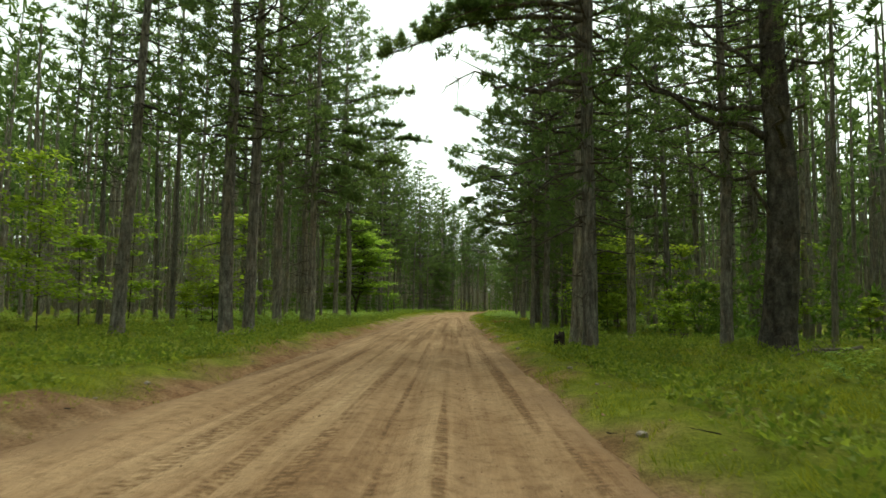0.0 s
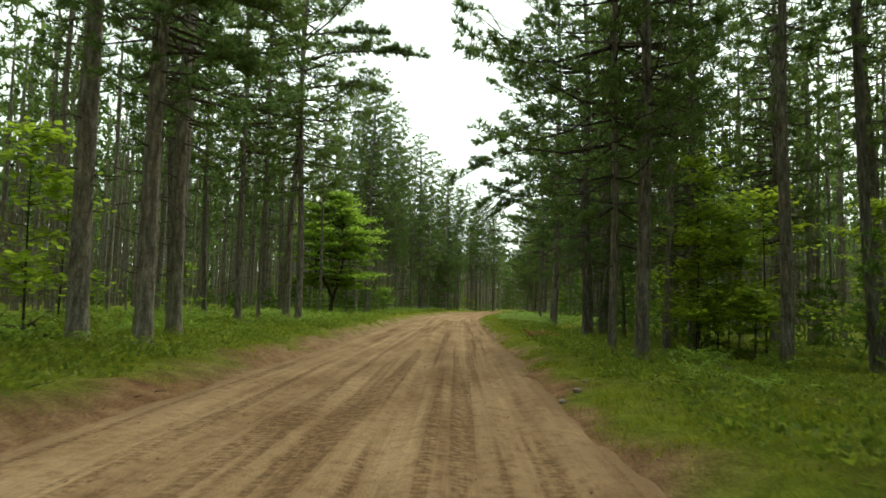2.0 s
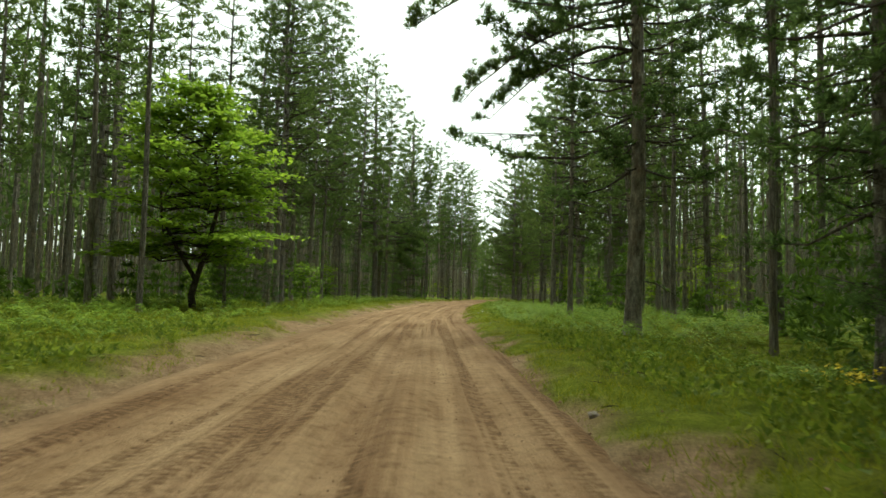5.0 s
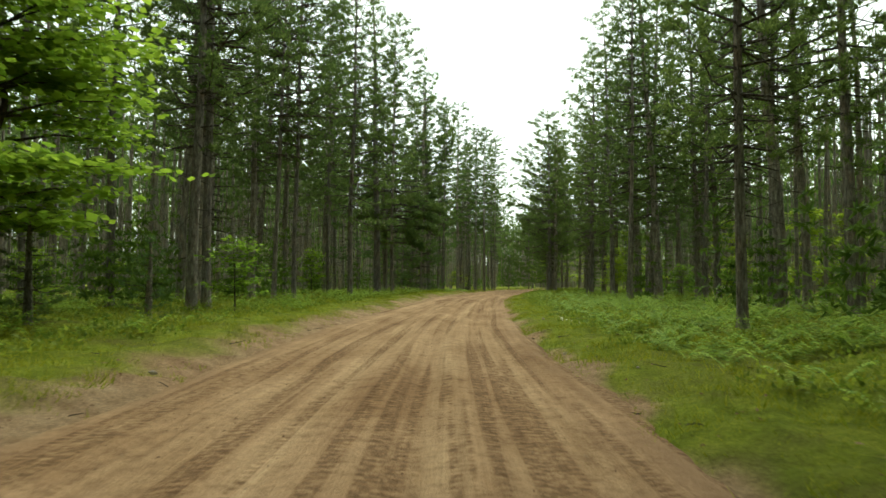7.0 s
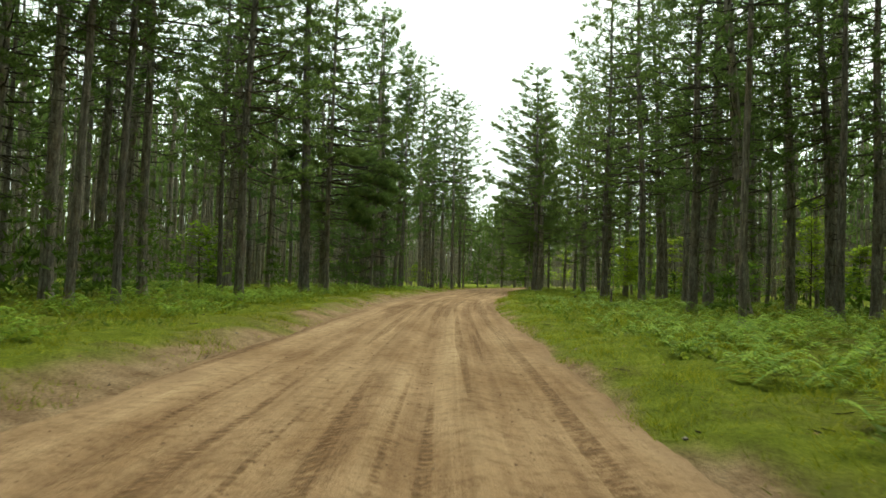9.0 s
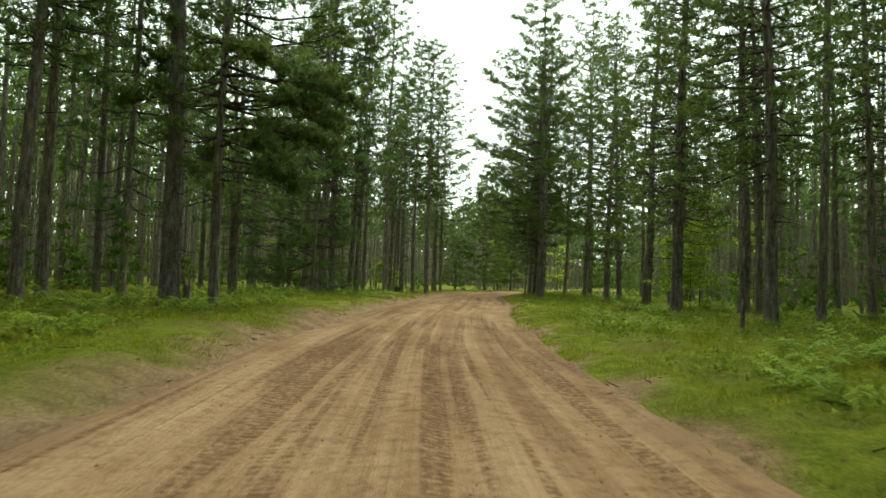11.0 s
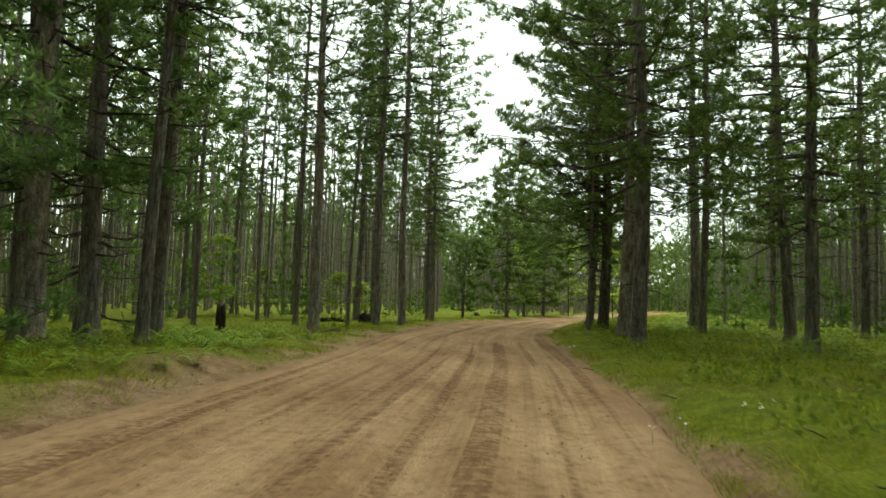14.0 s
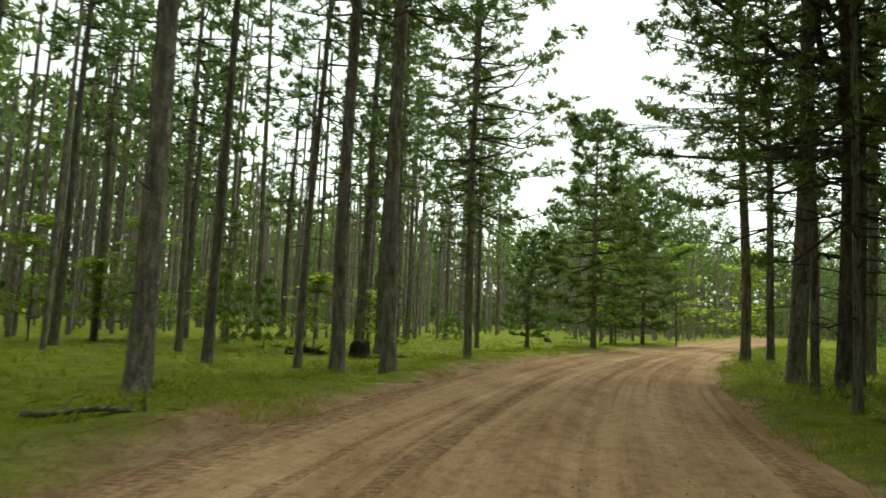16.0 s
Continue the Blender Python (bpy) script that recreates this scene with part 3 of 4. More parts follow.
PINES_A = [
    (4.45, 24.5, 0.29), (-12.1, 24.7, 0.27), (-8.5, 25.5, 0.3), (-7.5, 36, 0.25), (-9.4, 36.7, 0.29),
    (5.5, 40.2, 0.24), (13.5, 42.3, 0.22), (-9.1, 41.6, 0.27), (11.3, 43.6, 0.25), (8.3, 47.1, 0.19),
    (17.4, 48.3, 0.26), (-11.9, 48.7, 0.18), (8, 49.9, 0.11), (10.4, 50.3, 0.27), (-11.3, 54.9, 0.19), (7.0, 57.2, 0.34),
    (16.5, 55.9, 0.24), (-11.2, 58.2, 0.13), (-18.1, 58.9, 0.27), (-16.7, 59.2, 0.27), (-10.7, 62.5, 0.27), (9.3, 62.9, 0.36),
    (-16.5, 64.1, 0.19), (15.3, 64.3, 0.27), (-26, 78.8, 0.27),
]
PINES_B = [
    (17.7, 79.6, 0.27), (-20.9, 92.8, 0.27), (19, 94.7, 0.27), (-10.3, 96.6, 0.25), (17.2, 97.7, 0.27), (-10.2, 98, 0.23),
    (16.2, 101.8, 0.36), (-12.7, 104.1, 0.36), (19.1, 104.9, 0.27), (18.4, 107.4, 0.27), (-16, 110.2, 0.27), (-10.5, 110.9, 0.17),
    (-9.5, 112, 0.17), (-12.6, 113.7, 0.27), (-16.7, 116.9, 0.34), (-6.7, 117.1, 0.22), (21.5, 118.1, 0.27), (15.9, 119.2, 0.36),
    (20.5, 119.8, 0.27), (14.2, 120.9, 0.27), (-12.2, 121.6, 0.26), (19.9, 122.2, 0.27), (-15.7, 125.1, 0.31), (-10.9, 132.0, 0.26),
    (17.5, 126.3, 0.36),
]
PINES_C = [
    (-16.7, 129.9, 0.36), (-11.6, 135.4, 0.25),
    (31.7, 136.8, 0.27), (23.7, 136.8, 0.24), (27, 139.3, 0.27), (30.3, 140, 0.27), (21, 141.6, 0.2),
    (21.1, 143.2, 0.36), (20.5, 149.7, 0.27), (-14.4, 150.4, 0.2), (19.9, 153.3, 0.36), (29.7, 154.8, 0.27),
    (-0.1, 156.2, 0.18), (-3.8, 157.6, 0.17), (-0.6, 158.8, 0.23), (19.3, 160, 0.25),
    (23.2, 167.5, 0.27), (-3.7, 167.7, 0.23),
]
PINES_D = [
    (16.5, 169.2, 0.36), (-7.2, 170, 0.23), (2.3, 172.4, 0.29), (15.6, 171.8, 0.09), (-4.9, 172.7, 0.17),
    (34.1, 173.5, 0.27), (31.9, 174.5, 0.27), (6.6, 177.2, 0.24), (5.2, 177.6, 0.22),
    (24.5, 179.6, 0.35), (3.4, 180.8, 0.15), (0.2, 181.8, 0.2), 
    (23, 183.8, 0.22), (32.3, 184.2, 0.27), (8.8, 184.9, 0.17), (22, 189.2, 0.19), (21.1, 189.7, 0.25), (8.9, 192, 0.21),
    (4.8, 192.1, 0.32), (3.4, 195.1, 0.36),
]
PINES = [p for k in (PINES_A, PINES_B, PINES_C, PINES_D) for p in k]

planting = random.Random(5)


def plant(model, x, y, radius, tall, turn=None):
    """A pine of that trunk radius, its fuller side towards the road."""
    side = 0 if across_road(x, y) < 0 else 180
    m = pose(x, y, put_on_ground(x, y), planting.gauss(0, 1.1), planting.gauss(0, 1.1), side + (planting.uniform(-55, 55) if turn is None else turn))
    tree = copy_thing(model, m)
    tree.scale = (tall, tall, tall)
    for child in tree.children:
        if child.name.startswith("trunk"):
            child.scale = (0.86 * radius / 0.25 / tall, 0.86 * radius / 0.25 / tall, 1)
    return tree


taken = [(x, y) for x, y, r in PINES]
for x, y, radius in PINES:
    radius = min(radius, 0.34)
    far = abs(float(across_road(x, y)))
    crowd = sum((x - a) ** 2 + (y - b) ** 2 < 30 for a, b, r in PINES) - 1
    open_side = 70 < y < 140 or (y > 50 and across_road(x, y) > 0)
    model = planting.choice(INNER_PINES if far > (24 if open_side else 13.5) else EDGE_PINES if open_side and crowd < 4 else HIGH_PINES if crowd > 1 or far > 10.5 else EDGE_PINES)
    tree = plant(model, x, y, radius, planting.uniform(0.92, 1.1) * min(1.0, 0.62 + radius * 2))
    if (x, y) == (-7.5, 36):
        long_boughs(tree, ((7.8, -10, 2.4, 0.6), (8.4, 40, 2.6, 0.6), (8.9, -45, 2.8, 0.5), (9.4, 10, 3.0, 0.6), (9.9, 190, 2.4, 0.5), (10.4, -25, 3.0, 0.5), (10.9, 30, 2.8, 0.4), (11.5, 0, 2.8, 0.3)))
for model, x, y, radius, tall in ((TIERED_PINE, -8.7, 57.4, 0.22, 1.0), (LIMBED_PINE, 7.7, 74.4, 0.36, 1.05), (LIMBED_PINE, 17.5, 177.8, 0.27, 0.95), (EDGE_PINES[1], 17.0, 175.9, 0.12, 0.8),
                                  (EDGE_PINES[2], -7.75, 26.0, 0.25, 1.0), (EDGE_PINES[1], 9.6, 24.0, 0.24, 0.95), (EDGE_PINES[2], 8.2, 31.5, 0.2, 0.95), (GNARLED_PINE, 17.5, 175.3, 0.34, 0.95),
                                  (LIMBED_PINE, 14.5, 162.1, 0.29, 0.95), (EDGE_PINES[0], 15.6, 131.7, 0.27, 1.05), (EDGE_PINES[3], 15.1, 138.8, 0.28, 1.1), (SIDE_PINE, -4.9, 133.6, 0.2, 1.12), (HIGH_PINES[1], -6.2, 132.7, 0.38, 1.1), (FULL_PINE, 16.6, 200.6, 0.2, 0.9), (FULL_PINE, 22.5, 222.0, 0.2, 0.95), (FULL_PINE, 13.2, 206.0, 0.18, 0.5), (INNER_PINES[0], 9.8, 204.0, 0.16, 0.9), (FULL_PINE, 22.6, 212.0, 0.18, 0.8), (BOUGH_PINE, -2.3, 155.4, 0.36, 1.12), (BOUGH_PINE, -1.75, 157.2, 0.3, 1.18), (SIDE_PINE, 4.8, 41.2, 0.15, 1.0),
                                  (YOUNG_PINE, -5.0, 151.6, 0.16, 0.95), (YOUNG_PINE, -7.4, 156.9, 0.16, 1.0), (YOUNG_PINE, -2.7, 150.6, 0.16, 0.95), (YOUNG_PINE, -4.4, 162.6, 0.15, 1.1),
                                  (YOUNG_PINE, -10.9, 86.6, 0.14, 0.3), (YOUNG_PINE, -9.4, 90.5, 0.14, 0.24), (YOUNG_PINE, 8.4, 60.3, 0.16, 0.42), (YOUNG_PINE, 10.4, 63.0, 0.16, 0.5)):
    taken.append((x, y))
    tree = plant(model, x, y, radius, tall)
    if model is LIMBED_PINE and y < 100:
        long_boughs(tree, ((13.4, 186, 8.2, 3.0), (11.4, 176, 6.6, 3.2), (10.2, 190, 5.4, 2.9), (14.6, 170, 6.5, 0.8)))
    if model is TIERED_PINE:
        long_boughs(tree, ((18.6, -8, 5.6, -0.4), (16.4, 6, 4.8, -0.2), (14.9, -4, 6.6, -0.1), (13.2, 10, 4.6, 0.2)))
    if model is SIDE_PINE and y > 100:
        long_boughs(tree, ((4.3, -20, 2.6, 0.7), (4.8, 25, 3.0, 0.8), (5.2, -50, 3.2, 0.7), (5.7, 0, 3.6, 0.9), (6.2, 48, 3.2, 0.7), (6.5, -28, 3.9, 0.8), (7.0, 20, 4.1, 0.8),
                           (7.5, -8, 4.3, 0.9), (7.9, -60, 3.4, 0.6), (8.2, 36, 3.8, 0.6), (8.6, 150, 3.0, 0.6), (6.8, 205, 2.8, 0.6), (5.4, 110, 2.6, 0.7)))

taken += [(10.6, 22.4), (4.1, 20.7)]
plant(GNARLED_PINE, 10.6, 22.4, 0.62, 1.0, 0)
snaggy = plant(EDGE_PINES[3], 4.1, 20.7, 0.26, 1.0, 0)
bare_limbs(snaggy, ((8.3, 4, 4.6, 0.0), (7.4, -25, 2.2, 0.05), (6.6, 18, 1.6, -0.1), (9.4, 30, 2.6, 0.1)))
long_boughs(snaggy, ((10.2, 180, 6.2, 1.1), (10.8, 170, 5.2, 0.6), (10.5, 192, 4.6, 0.7)))

# the rest of the front of the wood
count = 0
spots = [(planting.uniform(-26, 26), planting.uniform(-8, 246)) for k in range(6000)]
for d, y in spots:
    x = float(line_x(y)) + d / float(slope_cos(y))
    if abs(d) < (10.5 if y < 84 else 8.0 if y < 132 else 12 if y < 205 else 7.0) or any((x - a) ** 2 + (y - b) ** 2 < 17 for a, b in taken):
        continue
    if (x + 12) ** 2 + (y - 85) ** 2 < 20 or (y > 188 and abs(x - 7.8 - 0.116 * (y - 154)) < 4.5):
        continue
    if d > 0 and (y > 92 or 28 < y < 64) and planting.random() < 0.55:
        continue
    taken.append((x, y))
    plant(planting.choice(INNER_PINES if abs(d) > 9 else EDGE_PINES), x, y, planting.uniform(0.13, 0.22), planting.uniform(0.85, 1.08))
    count += 1
    if count >= 112:
        break
for model, x, y, radius, tall in ((EDGE_PINES[1], 19.6, 44.6, 0.22, 1.0), (SIDE_PINE, 11.8, 59.0, 0.22, 1.0), (BOUGH_PINE, 13.8, 63.6, 0.2, 1.0),
                                  (SIDE_PINE, 18.8, 60.5, 0.2, 1.05), (BOUGH_PINE, -9.4, 137.4, 0.2, 1.0),
                                  (EDGE_PINES[0], 21.6, 172.2, 0.22, 1.18), (EDGE_PINES[3], -6.4, 145.6, 0.2, 1.0)):
    plant(model, x, y, radius, tall)
for model in MODELS:
    for child in list(model.children):
        bpy.data.objects.remove(child)
    bpy.data.objects.remove(model)


# ---- the wood behind ----
def far_wood():
    global rng
    bole, crown = Pile(), Pile()
    rnd = np.random.default_rng(17)
    rng = rnd
    for gy in np.arange(-12, 345, 4.7):
        for d in np.arange(-74, 76, 4.7):
            y = gy + rnd.uniform(-1.6, 1.6)
            x = float(line_x(min(y, 318))) + d + rnd.uniform(-1.6, 1.6)
            near = abs(float(across_road(x, y))) if y < 318 else 99
            if rnd.random() < (0.12 if d < 0 or y < 92 else 0.35) or near < (19 if y < 240 else 7) or (188 < y < 300 and abs(x - 7.8 - 0.116 * (y - 154)) < 5):
                continue
            if any(abs(x - a) < 2.6 and abs(y - b) < 2.6 for a, b in taken):
                continue
            z, tall = put_on_ground(x, y, 0.1), rnd.uniform(21, 27)
            lo = rnd.uniform(4.5, 11.0) if d > 0 or 70 < y < 140 else rnd.uniform(8.0, 13.0)
            r = rnd.uniform(0.11, 0.2)
            if y > 192 and -0.36 * (y - 154) < x - 7.8 < 0.06 * (y - 154) and rnd.random() < 0.72:
                continue  # thinned stand beyond the bend
            tube(bole, [(x, y, z), (x, y, z + tall * 0.5), (x + rnd.normal(0, 0.3), y, z + tall)], [r, r * 0.75, 0.02], 5)
            close = near < 34
            n = 70 if close else 52
            f = rnd.uniform(0, 1, n) ** 0.85
            a = rnd.uniform(0, 6.28, n)
            out = 2.6 * ((1 - f) ** 0.5 + 0.1) * rnd.uniform(0.3, 1.0, n)
            c = np.stack([x + out * np.cos(a), y + out * np.sin(a), z + lo + f * (tall - lo) + 0.25 * out], 1)
            sprays(crown, c, unit(np.stack([np.cos(a), np.sin(a), np.full(n, 0.9)], 1)), 0.62 if close else 1.0, 0.32 if close else 0.5, 5 if close else 3)
    ob = tagged(new("far_pine_wood"), "dense pine plantation standing far back from the road", "trees", kind="stuff")
    part("crowns", crown.mesh("far_crowns", NEEDLES), ob)
    n = 3800
    py = rnd.uniform(-30, 345, n)
    pd = rnd.choice([-1, 1], n) * rnd.uniform(21, 112, n)
    for k in range(n):
        if 188 < py[k] < 300 and abs(line_x(min(py[k], 318)) + pd[k] - 7.8 - 0.116 * (py[k] - 154)) < 6:
            continue
        x, y, r = float(line_x(min(py[k], 318))) + pd[k], py[k], rnd.uniform(0.1, 0.18)
        tall = rnd.uniform(13, 21)
        tube(bole, [(x, y, -0.4), (x + rnd.normal(0, 0.25), y, tall)], [r, r * 0.5], 4)
    part("trunks", bole.mesh("far_trunks", HAZED_BARK), ob)
    young = Pile()
    n = 1300
    y = rnd.uniform(-10, 340, n)
    d = rnd.choice([-1, 1], n) * (19 + 65 * rnd.uniform(0, 1, n) ** 1.5)
    keep = waves(d, y, 14, 91) > np.where((d < 0) & ((y > 140) | (y < 75)), np.where(np.abs(d) > 36, -0.1, 0.6), -0.1)
    y, d = y[keep], d[keep]
    x = line_x(np.minimum(y, 318)) + d
    for k in range(len(x)):
        tall, m = rnd.uniform(0.8, 2.2) + 3.5 * rnd.random() ** 2, 17
        f = rnd.uniform(0, 1, m)
        a = rnd.uniform(0, 6.28, m)
        out = (0.25 + 0.27 * tall) * (1.05 - f) * rnd.uniform(0.4, 1, m)
        c = np.stack([x[k] + out * np.cos(a), y[k] + out * np.sin(a), f * tall], 1)
        sprays(young, c, unit(np.stack([np.cos(a), np.sin(a), np.full(m, 0.4)], 1)), 0.65, 0.45, 3)
    deep = Pile()
    n = 42000
    y = rnd.uniform(-70, 430, n)
    d = rnd.choice([-1, 1], n) * rnd.uniform(78, 112, n)
    ahead = rnd.random(n) < 0.3
    x = np.where(ahead, rnd.uniform(-80, 180, n), line_x(np.minimum(y, 318)) + d)
    y = np.where(ahead, rnd.uniform(352, 400, n), y)
    z = np.where(rnd.random(n) < 0.3, rnd.uniform(0, 6, n), 6 + 17 * rnd.uniform(0, 1, n) ** 0.9)
    sprays(deep, np.stack([x, y, z], 1), np.tile([[0, 0, 1.0]], (n, 1)), 2.0, 0.5, 3)
    tagged(new("deep_woods", deep.mesh("deep_woods", NEEDLES)), "dim green depth of the forest behind the trunks", "trees", kind="stuff")
    n = 520
    y = rnd.uniform(-4, 235, n)
    d = rnd.choice([-1, 1], n) * rnd.uniform(11.5, 22, n)
    keep = (waves(d, y, 16, 92) > np.where((y > 140) | ((d < 0) & (y < 80)), 0.6, 0.0))
    y, d = y[keep], d[keep]
    x = line_x(y) + d
    for k in range(len(x)):
        tall, m = rnd.uniform(1.2, 3.0) + 4.0 * rnd.random() ** 1.6, 64
        f = rnd.uniform(0.08, 1, m)
        f = np.round(f * tall / 0.55) * 0.55 / tall + rnd.normal(0, 0.012, m)
        a = rnd.uniform(0, 6.28, m)
        out = (0.3 + 0.26 * tall) * (1.08 - np.clip(f, 0, 1)) * rnd.uniform(0.35, 1, m)
        c = np.stack([x[k] + out * np.cos(a), y[k] + out * np.sin(a), float(ground_z(x[k], y[k])) + f * tall], 1)
        sprays(young, c, unit(np.stack([np.cos(a), np.sin(a), np.full(m, 0.25)], 1)), 0.36, 0.34, 4)
    tagged(new("young_growth", young.mesh("young_growth", UNDERSTORY)), "thicket of young green trees deep in the wood", "trees", kind="stuff")


far_wood()


# ---- maple and saplings ----
def maple():
    global rng
    rng = np.random.default_rng(41)
    wood, green = Pile(), Pile()
    limbs = []
    forks = [((0, 0, -0.2), (0.1, 0, 1.5), 0.2, 0.16), ((0.1, 0, 1.4), (1.1, 0.4, 5.5), 0.15, 0.09), ((0.1, 0, 1.4), (-1.7, -0.3, 4.6), 0.13, 0.07),
             ((1.1, 0.4, 5.5), (0.8, 0.2, 10.5), 0.09, 0.02), ((-1.7, -0.3, 4.6), (-2.2, 0.4, 8.6), 0.07, 0.02)]
    for a, b, r0, r1 in forks:
        a, b = np.array(a), np.array(b)
        mid = (a + b) / 2 + rng.normal(0, 0.12, 3)
        stem = Pile() if r0 < 0.2 else wood
        tube(stem, [a, mid, b], [r0, (r0 + r1) / 2, r1], 8)
        if r0 < 0.2:
            limbs.append(stem)
    centres = []
    for k in range(125):
        h = 2.7 + 0.72 * rng.integers(0, 13) + rng.normal(0, 0.12)
        f = (h - 2.4) / 9.2
        a = rng.uniform(0, 6.28)
        base = np.array([0.5 if rng.random() < 0.6 else -1.6, 0.1, h * 0.9])
        n = 5.2 * np.sqrt(max(0.04, 1 - (2 * f - 0.7) ** 2 / 1.75)) * rng.uniform(0.45, 1.1)
        tip = np.array([np.cos(a) * n - 0.2, np.sin(a) * n, h + rng.uniform(-0.3, 0.3)])
        line = np.stack([base, (base + tip) / 2 + [0, 0, 0.25], tip])
        limb = Pile()
        tube(limb, line, [0.045, 0.028, 0.006], 4)
        limbs.append(limb)
        m = 150
        q = rng.uniform(0.3, 1.03, m)[:, None] ** 0.7
        spread = rng.normal(0, 1, (m, 3)) * np.array([0.5, 0.5, 0.07])
        centres.append(base + (tip - base) * q + [0, 0, 0.2] * np.sin(np.pi * q) + spread - [0, 0, 0.12] * np.abs(spread[:, :1]))
    leaves(green, np.concatenate(centres), 0.24, 0.3, 0.2)
    ob = tagged(new("maple_tree"), "bright green leafy maple with a forked dark trunk", "tree")
    part("trunk", wood.mesh("maple_trunk", MAPLE_BARK, True), ob)
    for limb in limbs:
        part("limb", limb.mesh("maple_limb", MAPLE_BARK, True), ob)
    tagged(part("crown", green.mesh("maple_crown", BROADLEAF), ob), kind="stuff")
    x, y = -12.0, 85.0
    ob.matrix_basis = pose(x, y, put_on_ground(x, y), 0, 0, 20)
    return ob


maple()


def sapling_model(seed, tall, wide, mat, label):
    global rng
    rng = np.random.default_rng(seed)
    wood, green = Pile(), Pile()
    tube(wood, [(0, 0, -0.1), (0.06, 0.02, tall * 0.5), (0.1, 0.1, tall)], [0.035, 0.022, 0.005], 6)
    centres, branches = [], []
    for k in range(int(9 + tall * 5)):
        h = rng.uniform(0.18, 1) * tall
        a, n = rng.uniform(0, 6.28), wide * (1.15 - 0.8 * h / tall) * rng.uniform(0.6, 1.1)
        base = np.array([0.08 * h / tall, 0.05, h])
        tip = base + np.array([np.cos(a) * n, np.sin(a) * n, rng.uniform(0.02, 0.3) * n])
        branch = Pile()
        tube(branch, [base, (base + tip) / 2 + [0, 0, 0.05], tip], [0.012, 0.008, 0.003], 3)
        branches.append(branch)
        m = 34 if tall < 6 else 60
        s = rng.uniform(0.3, 1.1, m)[:, None]
        centres.append(base + (tip - base) * s + rng.normal(0, 1, (m, 3)) * np.array([0.2, 0.2, 0.045]) * wide)
    leaves(green, np.concatenate(centres), 0.17 if tall < 6 else 0.21, 0.28, 0.15)
    ob = tagged(new("sapling"), label, "sapling", "undergrowth saplings")
    part("stem", wood.mesh("sapling_stem", MAPLE_BARK, True), ob)
    for branch in branches:
        part("branch", branch.mesh("sapling_branch", MAPLE_BARK, True), ob)
    tagged(part("leaves", green.mesh("sapling_leaves", mat), ob), kind="stuff")
    return ob


SAPLINGS = [sapling_model(51, 3.2, 1.3, SAPLING_LEAF, "young maple sapling with layered yellow-green leaves"),
            sapling_model(52, 2.2, 1.0, SAPLING_LEAF, "small broadleaf sapling with pale green leaves"),
            sapling_model(53, 4.4, 1.5, SAPLING_LEAF, "slender sapling with spreading yellow-green leaves"),
            sapling_model(54, 2.9, 1.5, BROADLEAF, "bushy green sapling growing among the pines"),
            sapling_model(55, 8.5, 2.7, SAPLING_LEAF, "tall young maple with layered yellow-green foliage")]
for kind, x, y, size in ((4, 9.7, 47.6, 0.95), (4, 12.8, 52.5, 0.85), (4, -16.8, 27.5, 0.85), (4, -13.6, 37.0, 0.55), (4, 21.5, 149.0, 0.85), (4, 19.4, 146.0, 0.6), (4, 22.0, 100.0, 0.7), (2, 12.4, 47.6, 1.5), (2, 14.6, 44.0, 1.3), (2, -13.2, 40.5, 1.45), (2, -17.6, 37.0, 1.3), (2, -16.0, 47.0, 1.3), (2, 17.5, 36.0, 1.2), (2, 21.0, 41.0, 1.3), (0, 10.6, 33.6, 0.8), (2, 13.5, 53.0, 1.3), (2, 24.0, 60.0, 1.4), (2, -11.0, 190.0, 1.3), (2, -7.0, 192.5, 1.35), (0, 3.7, 195.5, 1.0), (1, -15.1, 38.7, 1.0), (0, -17.0, 31.0, 1.3), (1, -12.8, 36.5, 1.0), (0, 12.0, 34.0, 0.9), (2, 11.2, 49.5, 1.4), (2, 9.2, 46.5, 1.1),
                         (0, 14.5, 66.6, 1.2), (0, 18.6, 49.2, 1.1), (1, 10.8, 45.0, 1.2), (3, -8.2, 95.5, 1.0), (3, -11.4, 128.0, 1.35), (2, 23.5, 146.0, 1.2),
                         (0, 20.6, 150.5, 1.4), (2, 20.6, 212.0, 1.7), (2, 26.5, 216.0, 1.9), (0, -4.6, 196.0, 1.2), (0, -8.5, 191.0, 1.2), 
                         (3, -14.5, 93.0, 0.8), (3, 16.5, 64.0, 1.0), (1, 4.6, 22.2, 0.45), (2, 29.0, 208.0, 1.6), (0, -16.5, 60.0, 1.0), (1, 20.0, 33.0, 1.0),
                         (0, -19.0, 22.0, 1.2), (3, 13.0, 61.0, 0.9), (0, 2.0, 190.0, 1.1), (1, 10.0, 31.0, 0.8), (1, -20.0, 110.0, 1.2), (0, 22.0, 120.0, 1.0),
                         (2, 24.5, 128.0, 1.5), (4, 27.5, 133.0, 0.7), (2, 22.8, 111.5, 1.35), (4, 26.0, 113.0, 0.7), (2, 29.0, 124.0, 1.6), (3, 20.8, 128.5, 1.0)):
    tree = copy_thing(SAPLINGS[kind], pose(x, y, put_on_ground(x, y), 0, 0, planting.uniform(0, 360)))
    tree.scale = (size, size, size)
for model in SAPLINGS:
    for child in list(model.children):
        bpy.data.objects.remove(child)
    bpy.data.objects.remove(model)


